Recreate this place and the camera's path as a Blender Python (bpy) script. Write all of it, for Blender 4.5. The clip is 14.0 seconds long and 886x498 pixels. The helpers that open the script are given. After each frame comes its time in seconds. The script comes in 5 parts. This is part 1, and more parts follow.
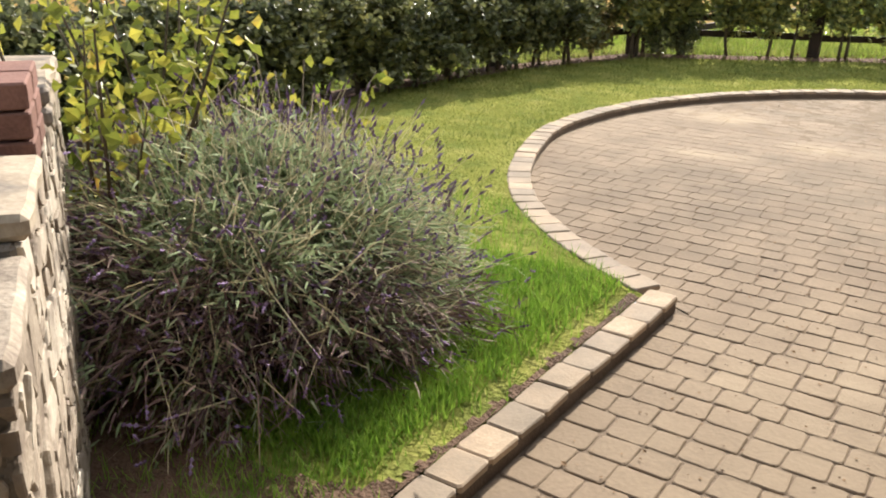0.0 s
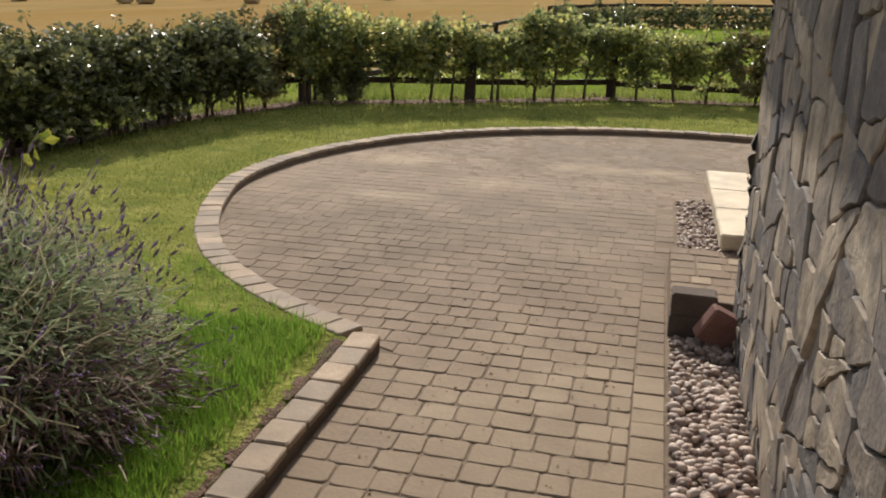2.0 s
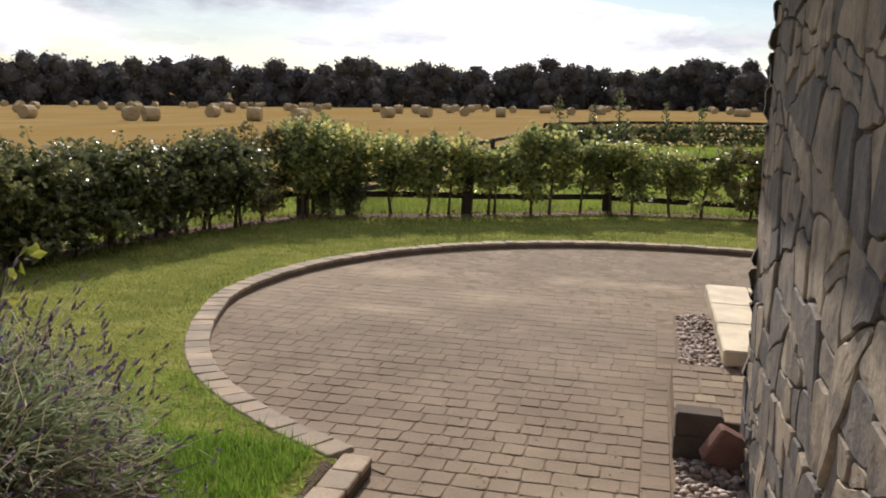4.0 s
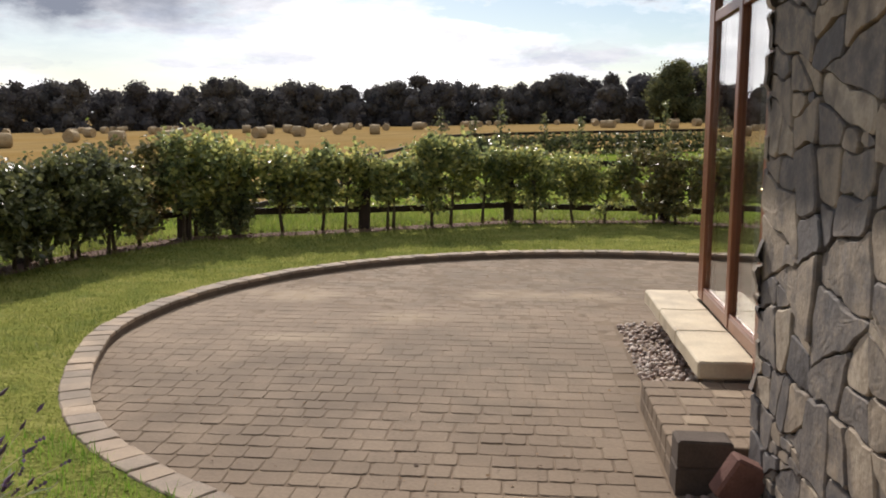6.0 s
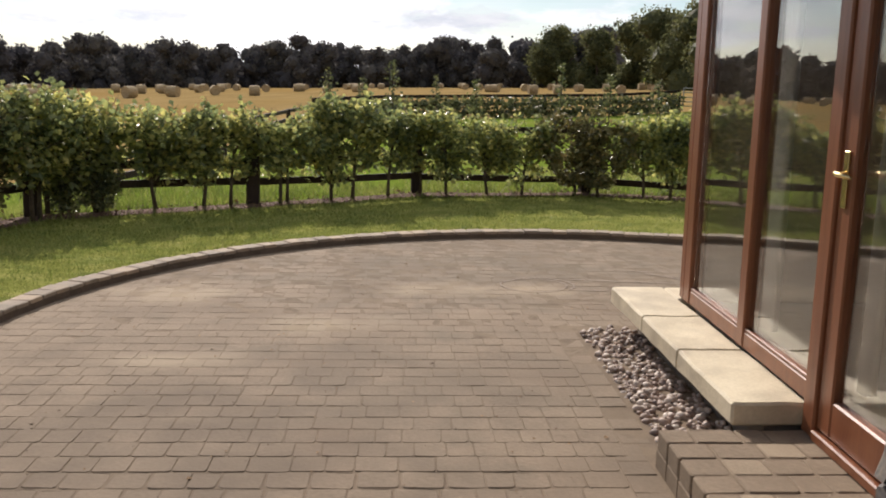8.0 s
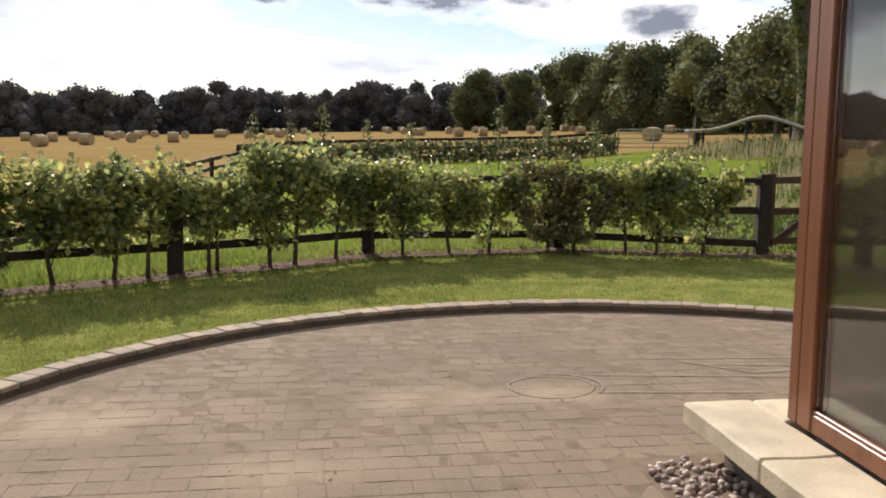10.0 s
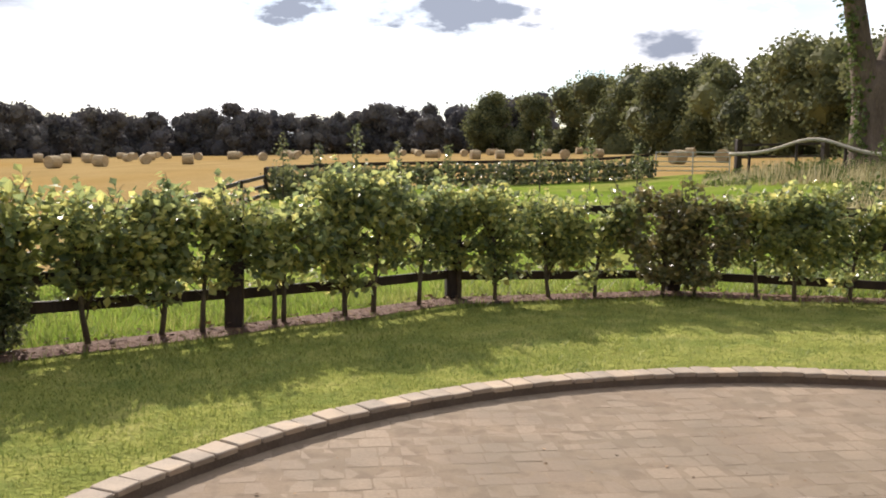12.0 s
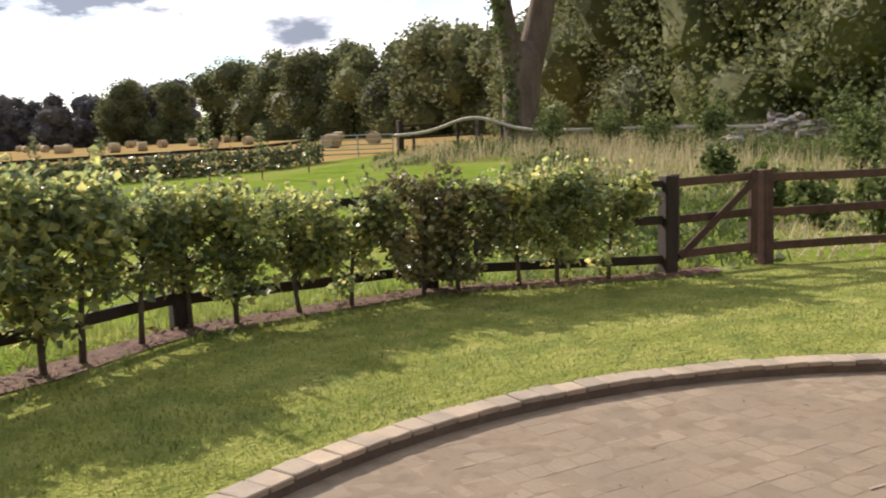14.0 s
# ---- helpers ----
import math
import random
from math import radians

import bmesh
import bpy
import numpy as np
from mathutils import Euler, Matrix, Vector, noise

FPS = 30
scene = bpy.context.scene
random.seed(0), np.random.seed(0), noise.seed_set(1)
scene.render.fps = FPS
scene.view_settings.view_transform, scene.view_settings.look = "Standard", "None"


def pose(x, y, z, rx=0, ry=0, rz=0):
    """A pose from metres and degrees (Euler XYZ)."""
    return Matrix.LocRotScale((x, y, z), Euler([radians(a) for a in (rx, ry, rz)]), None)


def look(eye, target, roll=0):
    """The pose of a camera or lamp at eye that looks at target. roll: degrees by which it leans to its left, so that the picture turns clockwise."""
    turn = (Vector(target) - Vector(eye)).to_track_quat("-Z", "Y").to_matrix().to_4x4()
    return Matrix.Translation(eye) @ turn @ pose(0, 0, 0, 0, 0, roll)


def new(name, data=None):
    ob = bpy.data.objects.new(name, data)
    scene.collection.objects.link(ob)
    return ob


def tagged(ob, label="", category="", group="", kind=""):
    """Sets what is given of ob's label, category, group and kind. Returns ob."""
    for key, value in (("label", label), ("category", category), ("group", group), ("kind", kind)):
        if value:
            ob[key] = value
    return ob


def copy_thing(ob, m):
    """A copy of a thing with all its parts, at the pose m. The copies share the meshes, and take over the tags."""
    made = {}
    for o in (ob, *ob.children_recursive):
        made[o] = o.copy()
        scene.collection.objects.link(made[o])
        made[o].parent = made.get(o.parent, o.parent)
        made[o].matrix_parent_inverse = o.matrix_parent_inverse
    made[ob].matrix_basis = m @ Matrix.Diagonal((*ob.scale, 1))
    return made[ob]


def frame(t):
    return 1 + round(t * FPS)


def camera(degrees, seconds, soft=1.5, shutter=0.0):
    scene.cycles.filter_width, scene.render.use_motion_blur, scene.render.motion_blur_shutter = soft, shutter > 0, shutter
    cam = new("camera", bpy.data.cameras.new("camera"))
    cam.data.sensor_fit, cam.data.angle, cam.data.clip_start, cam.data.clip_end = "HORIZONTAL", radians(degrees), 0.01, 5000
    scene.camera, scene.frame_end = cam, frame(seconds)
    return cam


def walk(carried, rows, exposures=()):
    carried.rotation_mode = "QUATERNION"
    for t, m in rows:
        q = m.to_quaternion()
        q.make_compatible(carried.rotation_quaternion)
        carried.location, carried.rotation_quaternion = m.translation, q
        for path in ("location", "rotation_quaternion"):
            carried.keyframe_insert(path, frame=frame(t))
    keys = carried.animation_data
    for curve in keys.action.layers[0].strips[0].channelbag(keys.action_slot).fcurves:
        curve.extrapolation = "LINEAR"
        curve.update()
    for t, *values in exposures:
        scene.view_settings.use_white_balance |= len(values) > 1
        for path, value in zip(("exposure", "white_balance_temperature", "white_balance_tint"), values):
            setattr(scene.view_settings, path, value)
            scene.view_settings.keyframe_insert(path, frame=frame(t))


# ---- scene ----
cam = camera(53.5, 14.0, soft=1.9, shutter=0.1)
PATH = [
    (0, (0.184, -0.036, 1.833), (-0.876, 1.515, 1.147), 0.8),
    (0.5, (0.166, -0.028, 1.796), (-0.675, 1.622, 1.043), -0.3),
    (1, (0.188, -0.015, 1.82), (-0.42, 1.71, 1.012), -0.1),
    (1.5, (0.143, -0.02, 1.835), (-0.286, 1.792, 1.104), 1.1),
    (2, (0.123, -0.03, 1.842), (-0.315, 1.835, 1.269), 1.7),
    (2.5, (0.134, -0.029, 1.855), (-0.328, 1.871, 1.435), 1.4),
    (2.7, (0.139, -0.033, 1.861), (-0.34, 1.877, 1.509), 1.3),
    (4.8, (0.026, 0.242, 1.749), (-0.375, 2.179, 1.453), 2.1),
    (5, (-0.062, 0.301, 1.713), (-0.365, 2.263, 1.468), 0.3),
    (5.5, (-0.216, 0.609, 1.607), (-0.348, 2.571, 1.244), 0.3),
    (6, (-0.395, 0.865, 1.654), (-0.576, 2.838, 1.375), 0.2),
    (6.5, (-0.564, 1.255, 1.616), (-0.608, 3.23, 1.307), 0.6),
    (7, (-0.663, 1.586, 1.6), (-0.567, 3.552, 1.249), -0.2),
    (7.5, (-0.746, 1.954, 1.642), (-0.68, 3.931, 1.345), 0.4),
    (8, (-0.795, 2.394, 1.611), (-0.709, 4.36, 1.254), 1.0),
    (8.2, (-0.843, 2.54, 1.626), (-0.697, 4.504, 1.28), 0.3),
    (10.3, (-1.189, 4.451, 1.62), (-0.922, 6.416, 1.363), 0.6),
    (10.5, (-1.247, 4.62, 1.61), (-1.015, 6.587, 1.33), 2.1),
    (11, (-1.449, 5.094, 1.617), (-1.144, 7.055, 1.366), -0.2),
    (11.5, (-1.674, 5.595, 1.632), (-1.39, 7.563, 1.417), -1.4),
    (12, (-1.867, 6.049, 1.618), (-1.631, 8.024, 1.408), 0.4),
    (12.5, (-2.039, 6.5, 1.603), (-1.955, 8.479, 1.324), -1.1),
    (13, (-2.162, 6.957, 1.606), (-2.197, 8.943, 1.368), -0.6),
    (13.5, (-2.272, 7.417, 1.612), (-1.791, 9.342, 1.361), -1.3),
    (14, (-2.286, 7.858, 1.618), (-1.314, 9.587, 1.367), -2.1),
]
EXPOSURE = [(0.0, 1.05, 6500, 10), (0.7, 0.65, 6500, 10), (1.5, 0.3, 6480, 11), (5.0, 0.12, 6380, 14), (8.0, 0.2, 6380, 14), (11.0, 0.5, 6380, 14), (12.5, 0.88, 6380, 14), (13.2, 0.92, 6380, 14), (14.0, 0.74, 6380, 14)]
walk(cam, [(t, look(eye, target, roll)) for t, eye, target, roll in PATH], EXPOSURE)

# ---------------------------------------------------------------- world, sun
SUN_AZ, SUN_EL = -13.0, 32.0      # degrees right of +y, degrees above the horizon
sun_dir = Vector((math.sin(radians(SUN_AZ)) * math.cos(radians(SUN_EL)), math.cos(radians(SUN_AZ)) * math.cos(radians(SUN_EL)), math.sin(radians(SUN_EL))))
sun = new("sun", bpy.data.lights.new("sun", "SUN"))
sun.data.energy, sun.data.angle, sun.data.color = 4.5, radians(0.6), (1.0, 0.91, 0.79)
sun.matrix_world = look((0, 0, 30), Vector((0, 0, 30)) - sun_dir)

world = bpy.data.worlds.new("sky")
scene.world = world
world.use_nodes = True
wn, wl = world.node_tree.nodes, world.node_tree.links
wn.clear()


def wnode(kind, **values):
    n = wn.new(kind)
    for k, v in values.items():
        n.inputs[k].default_value = v
    return n


sky = wn.new("ShaderNodeTexSky")
sky.sky_type, sky.sun_disc = "NISHITA", False
sky.sun_elevation, sky.sun_rotation = radians(SUN_EL), radians(SUN_AZ)
sky.dust_density, sky.ozone_density = 0.3, 1.0
blue = wnode("ShaderNodeBackground", Strength=0.08)
wl.new(sky.outputs[0], blue.inputs[0])
coord = wn.new("ShaderNodeTexCoord")
split = wn.new("ShaderNodeSeparateXYZ")
wl.new(coord.outputs["Generated"], split.inputs[0])


def wmath(op, a, b=0.0, clamp=False):
    n = wn.new("ShaderNodeMath")
    n.operation, n.use_clamp = op, clamp
    for k, v in enumerate((a, b)):
        if isinstance(v, (int, float)):
            n.inputs[k].default_value = v
        else:
            wl.new(v, n.inputs[k])
    return n.outputs[0]


# clouds lie on a flat deck, so they flatten towards the horizon
up = wmath("ADD", wmath("MAXIMUM", split.outputs[2], 0.0), 0.16)
flat = wn.new("ShaderNodeCombineXYZ")
wl.new(wmath("DIVIDE", split.outputs[0], up), flat.inputs[0])
wl.new(wmath("DIVIDE", split.outputs[1], up), flat.inputs[1])
flat.inputs[2].default_value = 3.7


def wnoise(scale, detail, rough=0.55, z=0.0):
    shift = wn.new("ShaderNodeVectorMath")
    shift.operation = "ADD"
    wl.new(flat.outputs[0], shift.inputs[0])
    shift.inputs[1].default_value = (z, z * 0.7, z)
    n = wnode("ShaderNodeTexNoise", Scale=scale, Detail=detail, Roughness=rough)
    wl.new(shift.outputs[0], n.inputs["Vector"])
    return n.outputs["Fac"]


def wramp(fac, stops):
    r = wn.new("ShaderNodeValToRGB")
    wl.new(fac, r.inputs[0])
    while len(r.color_ramp.elements) < len(stops):
        r.color_ramp.elements.new(0.5)
    for e, (p, c) in zip(r.color_ramp.elements, stops):
        e.position, e.color = p, (*c, 1)
    return r.outputs[0]


cover = wramp(wnoise(0.75, 9.0, 0.6), [(0.43, (0, 0, 0)), (0.51, (1, 1, 1))])


def toward(vector):
    """How far a direction of the sky lies towards a vector: 1 there, 0 across."""
    d = wn.new("ShaderNodeVectorMath")
    d.operation = "DOT_PRODUCT"
    unit = wn.new("ShaderNodeVectorMath")
    unit.operation = "NORMALIZE"
    wl.new(coord.outputs["Generated"], unit.inputs[0])
    wl.new(unit.outputs[0], d.inputs[0])
    d.inputs[1].default_value = Vector(vector).normalized()
    return d.outputs["Value"]


grey = wnoise(0.85, 8.0, 0.6, 4.3)
shade = wramp(grey, [(0.44, (1.3, 1.28, 1.24)), (0.54, (1.0, 1.0, 1.0)), (0.64, (0.72, 0.77, 0.85)), (0.78, (0.5, 0.55, 0.64))])

# single clouds: azimuth and elevation of the middle, half width and half height, in degrees
unit_dir = wn.new("ShaderNodeVectorMath")
unit_dir.operation = "NORMALIZE"
wl.new(coord.outputs["Generated"], unit_dir.inputs[0])
parts_dir = wn.new("ShaderNodeSeparateXYZ")
wl.new(unit_dir.outputs[0], parts_dir.inputs[0])
azimuth = wmath("MULTIPLY", wmath("ARCTAN2", parts_dir.outputs[0], parts_dir.outputs[1]), 57.296)
height = wmath("MULTIPLY", wmath("ARCSINE", parts_dir.outputs[2]), 57.296)
sky_map = wn.new("ShaderNodeCombineXYZ")
wl.new(wmath("DIVIDE", azimuth, 5.0), sky_map.inputs[0])
wl.new(wmath("DIVIDE", height, 2.2), sky_map.inputs[1])
ragged = wnode("ShaderNodeTexNoise", Scale=1.5, Detail=8.0, Roughness=0.6)
wl.new(sky_map.outputs[0], ragged.inputs["Vector"])
fray = wmath("MULTIPLY", wmath("SUBTRACT", ragged.outputs["Fac"], 0.5), 5.0)


def cloud_at(az, el, half_w, half_h, weight=1.0, rough=0.6):
    dx = wmath("DIVIDE", wmath("SUBTRACT", azimuth, az), half_w)
    dy = wmath("DIVIDE", wmath("SUBTRACT", height, el), half_h)
    far = wmath("SQRT", wmath("ADD", wmath("MULTIPLY", dx, dx), wmath("MULTIPLY", dy, dy)))
    return wmath("MULTIPLY", weight, wmath("MULTIPLY", wmath("ADD", wmath("SUBTRACT", 1.0, far), wmath("MULTIPLY", fray, rough)), 1.7, True))


dark = 0.0
for blob in ((-31, 9.2, 20, 5.4, 1.0, 0.13), (-26, 3.6, 24, 3.4, 0.3, 0.5), (6, 3.6, 16, 2.6, 0.22, 0.5), (-3, 9.0, 3.5, 1.3), (8, 9.1, 8, 2.0, 1.0, 0.4), (21, 6.9, 2.6, 1.5, 1.0, 0.4), (4, 4.4, 8, 1.1, 0.4), (-6, 5.6, 5, 1.0, 0.4), (-33, 3.6, 8, 0.7, 0.4), (-22, 19, 13, 5), (12, 17, 9, 3), (38, 14, 9, 4), (-60, 14, 22, 6), (70, 20, 20, 6)):
    dark = wmath("MAXIMUM", dark, cloud_at(*blob))
gap = wmath("MAXIMUM", cloud_at(29, 9.5, 6, 3.0), cloud_at(-12, 8.8, 5, 1.5))
cover = wmath("MAXIMUM", wmath("MULTIPLY", cover, wmath("SUBTRACT", 1.0, wmath("MULTIPLY", gap, 0.75))), dark)
tint = wn.new("ShaderNodeMix")
tint.data_type = "RGBA"
wl.new(dark, tint.inputs[0])
wl.new(shade, tint.inputs[6])
tint.inputs[7].default_value = (0.23, 0.255, 0.305, 1)
shade = tint.outputs[2]
glow = wn.new("ShaderNodeMapRange")
wl.new(toward(sun_dir), glow.inputs[0])
for k, v in enumerate((0.2, 0.85, 0.42, 1.1)):
    glow.inputs[k + 1].default_value = v
cloud = wnode("ShaderNodeBackground", Strength=1.0)
wl.new(shade, cloud.inputs[0])
wl.new(glow.outputs[0], cloud.inputs[1])
mix = wn.new("ShaderNodeMixShader")
wl.new(cover, mix.inputs[0])
wl.new(blue.outputs[0], mix.inputs[1])
wl.new(cloud.outputs[0], mix.inputs[2])
wl.new(mix.outputs[0], wn.new("ShaderNodeOutputWorld").inputs[0])

# ---------------------------------------------------------------- materials


def material(name, stops, scale=6.0, fine=90.0, rough=0.8, bump=0.3, distance=0.01, each=0.0, stain=None, stain_scale=1.2, translucent=0.0, metal=0.0, stretch=(1, 1, 1), spec=0.3, blots=()):
    """Colours from a coarse and a fine noise, varied piece by piece, with stains, relief and thin-leaf light."""
    m = bpy.data.materials.new(name)
    m.use_nodes = True
    n, l = m.node_tree.nodes, m.node_tree.links
    b = n["Principled BSDF"]
    tc = n.new("ShaderNodeTexCoord")
    mp = n.new("ShaderNodeMapping")
    mp.inputs["Scale"].default_value = stretch
    geo = n.new("ShaderNodeNewGeometry")
    l.new(geo.outputs["Position"], mp.inputs[0])

    def noise_at(s, d=5.0):
        t = n.new("ShaderNodeTexNoise")
        t.inputs["Scale"].default_value, t.inputs["Detail"].default_value = s, d
        l.new(mp.outputs[0], t.inputs["Vector"])
        return t.outputs["Fac"]

    def calc(op, a, c):
        q = n.new("ShaderNodeMath")
        q.operation = op
        for k, v in enumerate((a, c)):
            if isinstance(v, (int, float)):
                q.inputs[k].default_value = v
            else:
                l.new(v, q.inputs[k])
        return q.outputs[0]

    fac = calc("ADD", calc("MULTIPLY", noise_at(scale), 0.6), calc("MULTIPLY", noise_at(fine, 3.0), 0.4))
    if each:
        info = n.new("ShaderNodeObjectInfo")
        own = calc("FRACT", calc("ADD", info.outputs["Random"], geo.outputs["Random Per Island"]), 0.0)
        fac = calc("ADD", fac, calc("MULTIPLY", calc("SUBTRACT", own, 0.5), each))
    r = n.new("ShaderNodeValToRGB")
    l.new(fac, r.inputs[0])
    while len(r.color_ramp.elements) < len(stops):
        r.color_ramp.elements.new(0.5)
    for e, (p, c) in zip(r.color_ramp.elements, stops):
        e.position, e.color = p, (*c, 1)
    colour = r.outputs[0]
    if stain:
        s = n.new("ShaderNodeValToRGB")
        s.color_ramp.elements[0].position, s.color_ramp.elements[1].position = 0.48, 0.66
        l.new(noise_at(stain_scale, 6.0), s.inputs[0])
        mx = n.new("ShaderNodeMix")
        mx.data_type = "RGBA"
        l.new(calc("MULTIPLY", s.outputs[0], 0.7), mx.inputs[0])
        l.new(colour, mx.inputs[6])
        mx.inputs[7].default_value = (*stain, 1)
        colour = mx.outputs[2]
    if blots:       # dusty or damp patches that lie over pieces and joints alike
        where = n.new("ShaderNodeSeparateXYZ")
        l.new(geo.outputs["Position"], where.inputs[0])
        edge = calc("MULTIPLY", calc("SUBTRACT", noise_at(2.3, 6.0), 0.5), 2.6)
        for x, y, rx, ry, paint, amount in blots:
            dx, dy = calc("DIVIDE", calc("SUBTRACT", where.outputs[0], x), rx), calc("DIVIDE", calc("SUBTRACT", where.outputs[1], y), ry)
            far = calc("SQRT", calc("ADD", calc("MULTIPLY", dx, dx), calc("MULTIPLY", dy, dy)), 0.0)
            k = calc("MINIMUM", calc("MAXIMUM", calc("ADD", calc("SUBTRACT", 1.0, far), edge), 0.0), 1.0)
            mx = n.new("ShaderNodeMix")
            mx.data_type = "RGBA"
            l.new(calc("MULTIPLY", k, amount), mx.inputs[0])
            l.new(colour, mx.inputs[6])
            mx.inputs[7].default_value = (*paint, 1)
            colour = mx.outputs[2]
    l.new(colour, b.inputs["Base Color"])
    b.inputs["Roughness"].default_value, b.inputs["Metallic"].default_value = rough, metal
    b.inputs["Specular IOR Level"].default_value = spec
    if bump:
        bp = n.new("ShaderNodeBump")
        bp.inputs["Strength"].default_value, bp.inputs["Distance"].default_value = bump, distance
        l.new(calc("ADD", noise_at(fine, 6.0), calc("MULTIPLY", noise_at(scale * 3, 4.0), 1.5)), bp.inputs["Height"])
        l.new(bp.outputs[0], b.inputs["Normal"])
    if translucent:
        tr = n.new("ShaderNodeBsdfTranslucent")
        l.new(colour, tr.inputs[0])
        ms = n.new("ShaderNodeMixShader")
        ms.inputs[0].default_value = translucent
        l.new(b.outputs[0], ms.inputs[1])
        l.new(tr.outputs[0], ms.inputs[2])
        l.new(ms.outputs[0], n["Material Output"].inputs[0])
    return m


DUST, DAMP, GRIME = (0.365, 0.29, 0.203), (0.15, 0.115, 0.083), (0.172, 0.142, 0.105)
BLOTS = ((0.4, 10.3, 3.6, 2.1, GRIME, 0.6), (-0.6, 7.0, 1.6, 1.4, GRIME, 0.35), (-0.35, 3.2, 0.9, 1.9, DUST, 0.4), (-1.9, 6.3, 1.7, 1.9, DAMP, 0.66), (-0.9, 1.6, 0.5, 1.2, DAMP, 0.3), (-2.58, 9.12, 0.55, 0.40, DUST, 0.78), (-1.30, 8.28, 0.55, 0.35, DUST, 0.78), (-0.56, 9.44, 0.60, 0.30, DUST, 0.78), (-2.17, 7.46, 0.50, 0.25, DUST, 0.78), (0.28, 9.44, 0.50, 0.30, DUST, 0.78), (-2.62, 9.31, 0.60, 0.40, DUST, 0.78), (-0.1, 3.8, 0.45, 0.55, DUST, 0.5))
SETT = material("sett_concrete", [(0.25, (0.175, 0.132, 0.095)), (0.42, (0.235, 0.18, 0.128)), (0.58, (0.28, 0.215, 0.152)), (0.8, (0.35, 0.272, 0.195))], 2.6, 45, 0.9, 0.45, 0.005, each=0.12, stain=(0.18, 0.134, 0.095), stain_scale=1.3, spec=0.2, blots=BLOTS)
SETT_PALE = material("sett_pale", [(0.25, (0.26, 0.202, 0.142)), (0.6, (0.34, 0.268, 0.19))], 5, 80, 0.9, 0.4, 0.005, each=0.2, spec=0.2)
KERB = material("kerb_concrete", [(0.2, (0.23, 0.19, 0.15)), (0.45, (0.33, 0.265, 0.2)), (0.65, (0.4, 0.305, 0.215)), (0.85, (0.5, 0.4, 0.29))], 6, 80, 0.85, 0.4, 0.005, each=0.38, stain=(0.22, 0.18, 0.135), stain_scale=2.5)
JOINT = material("joint_sand", [(0.3, (0.13, 0.097, 0.07)), (0.7, (0.22, 0.167, 0.118))], 8, 120, 0.95, 0.6, 0.01)
JOINT_FULL = material("joint_dust", [(0.25, (0.18, 0.136, 0.098)), (0.55, (0.235, 0.18, 0.128)), (0.8, (0.3, 0.232, 0.165))], 2.6, 60, 0.95, 0.4, 0.003, stain=(0.16, 0.12, 0.087), stain_scale=9, spec=0.1, blots=BLOTS)
MORTAR = material("mortar", [(0.3, (0.12, 0.106, 0.09)), (0.7, (0.21, 0.182, 0.15))], 8, 120, 0.95, 0.6, 0.015)
STONE = material("wall_stone", [(0.2, (0.13, 0.122, 0.12)), (0.38, (0.21, 0.185, 0.162)), (0.5, (0.285, 0.24, 0.19)), (0.65, (0.35, 0.285, 0.212)), (0.85, (0.46, 0.39, 0.3))], 9, 60, 0.85, 0.38, 0.006, each=0.6, stain=(0.115, 0.104, 0.1), stain_scale=7)
# pale limed stone, lightened further to carry sunlight on the wall's face
GARDENSTONE = material("sunlit_limed_stone", [(0.25, (0.2, 0.16, 0.125)), (0.5, (0.4, 0.34, 0.27)), (0.75, (0.62, 0.56, 0.47))], 7, 60, 0.85, 0.5, 0.01, each=0.4, stain=(0.2, 0.16, 0.13), stain_scale=6)
# dark block, its colour deepened further for the shade on its front
SHADED_BLOCK = material("shaded_block", [(0.3, (0.07, 0.053, 0.042)), (0.7, (0.13, 0.1, 0.08))], 6, 80, 0.9, 0.4, 0.005)
SANDSTONE = material("sandstone", [(0.25, (0.5, 0.42, 0.29)), (0.55, (0.66, 0.57, 0.41)), (0.8, (0.75, 0.67, 0.5))], 4, 60, 0.7, 0.35, 0.006, each=0.1, stain=(0.42, 0.35, 0.25), stain_scale=3)
BRICK = material("red_brick", [(0.3, (0.12, 0.06, 0.046)), (0.7, (0.24, 0.125, 0.1))], 8, 90, 0.85, 0.5, 0.006, each=0.3)
PEBBLE = material("pebble", [(0.25, (0.19, 0.14, 0.115)), (0.45, (0.35, 0.255, 0.205)), (0.62, (0.48, 0.37, 0.3)), (0.8, (0.62, 0.53, 0.45))], 12, 150, 0.6, 0.15, 0.003, each=0.7)
SOIL = material("soil", [(0.3, (0.07, 0.043, 0.028)), (0.7, (0.2, 0.125, 0.085))], 5, 70, 0.95, 0.9, 0.03)
SOIL_RED = material("red_brown_soil", [(0.3, (0.1, 0.054, 0.037)), (0.7, (0.22, 0.13, 0.09))], 5, 70, 0.95, 0.9, 0.03)
LAWN = material("lawn_ground", [(0.3, (0.14, 0.16, 0.04)), (0.5, (0.23, 0.242, 0.064)), (0.7, (0.33, 0.315, 0.11))], 2.4, 34, 0.9, 0.9, 0.04, stain=(0.13, 0.165, 0.045), stain_scale=3.2, spec=0.0)
GRASS = material("grass_blades", [(0.25, (0.155, 0.2, 0.045)), (0.45, (0.245, 0.28, 0.065)), (0.6, (0.34, 0.36, 0.095)), (0.8, (0.43, 0.42, 0.155))], 1.6, 14, 0.55, 0, each=0.4, translucent=0.4, stain=(0.13, 0.19, 0.045), stain_scale=2.2)
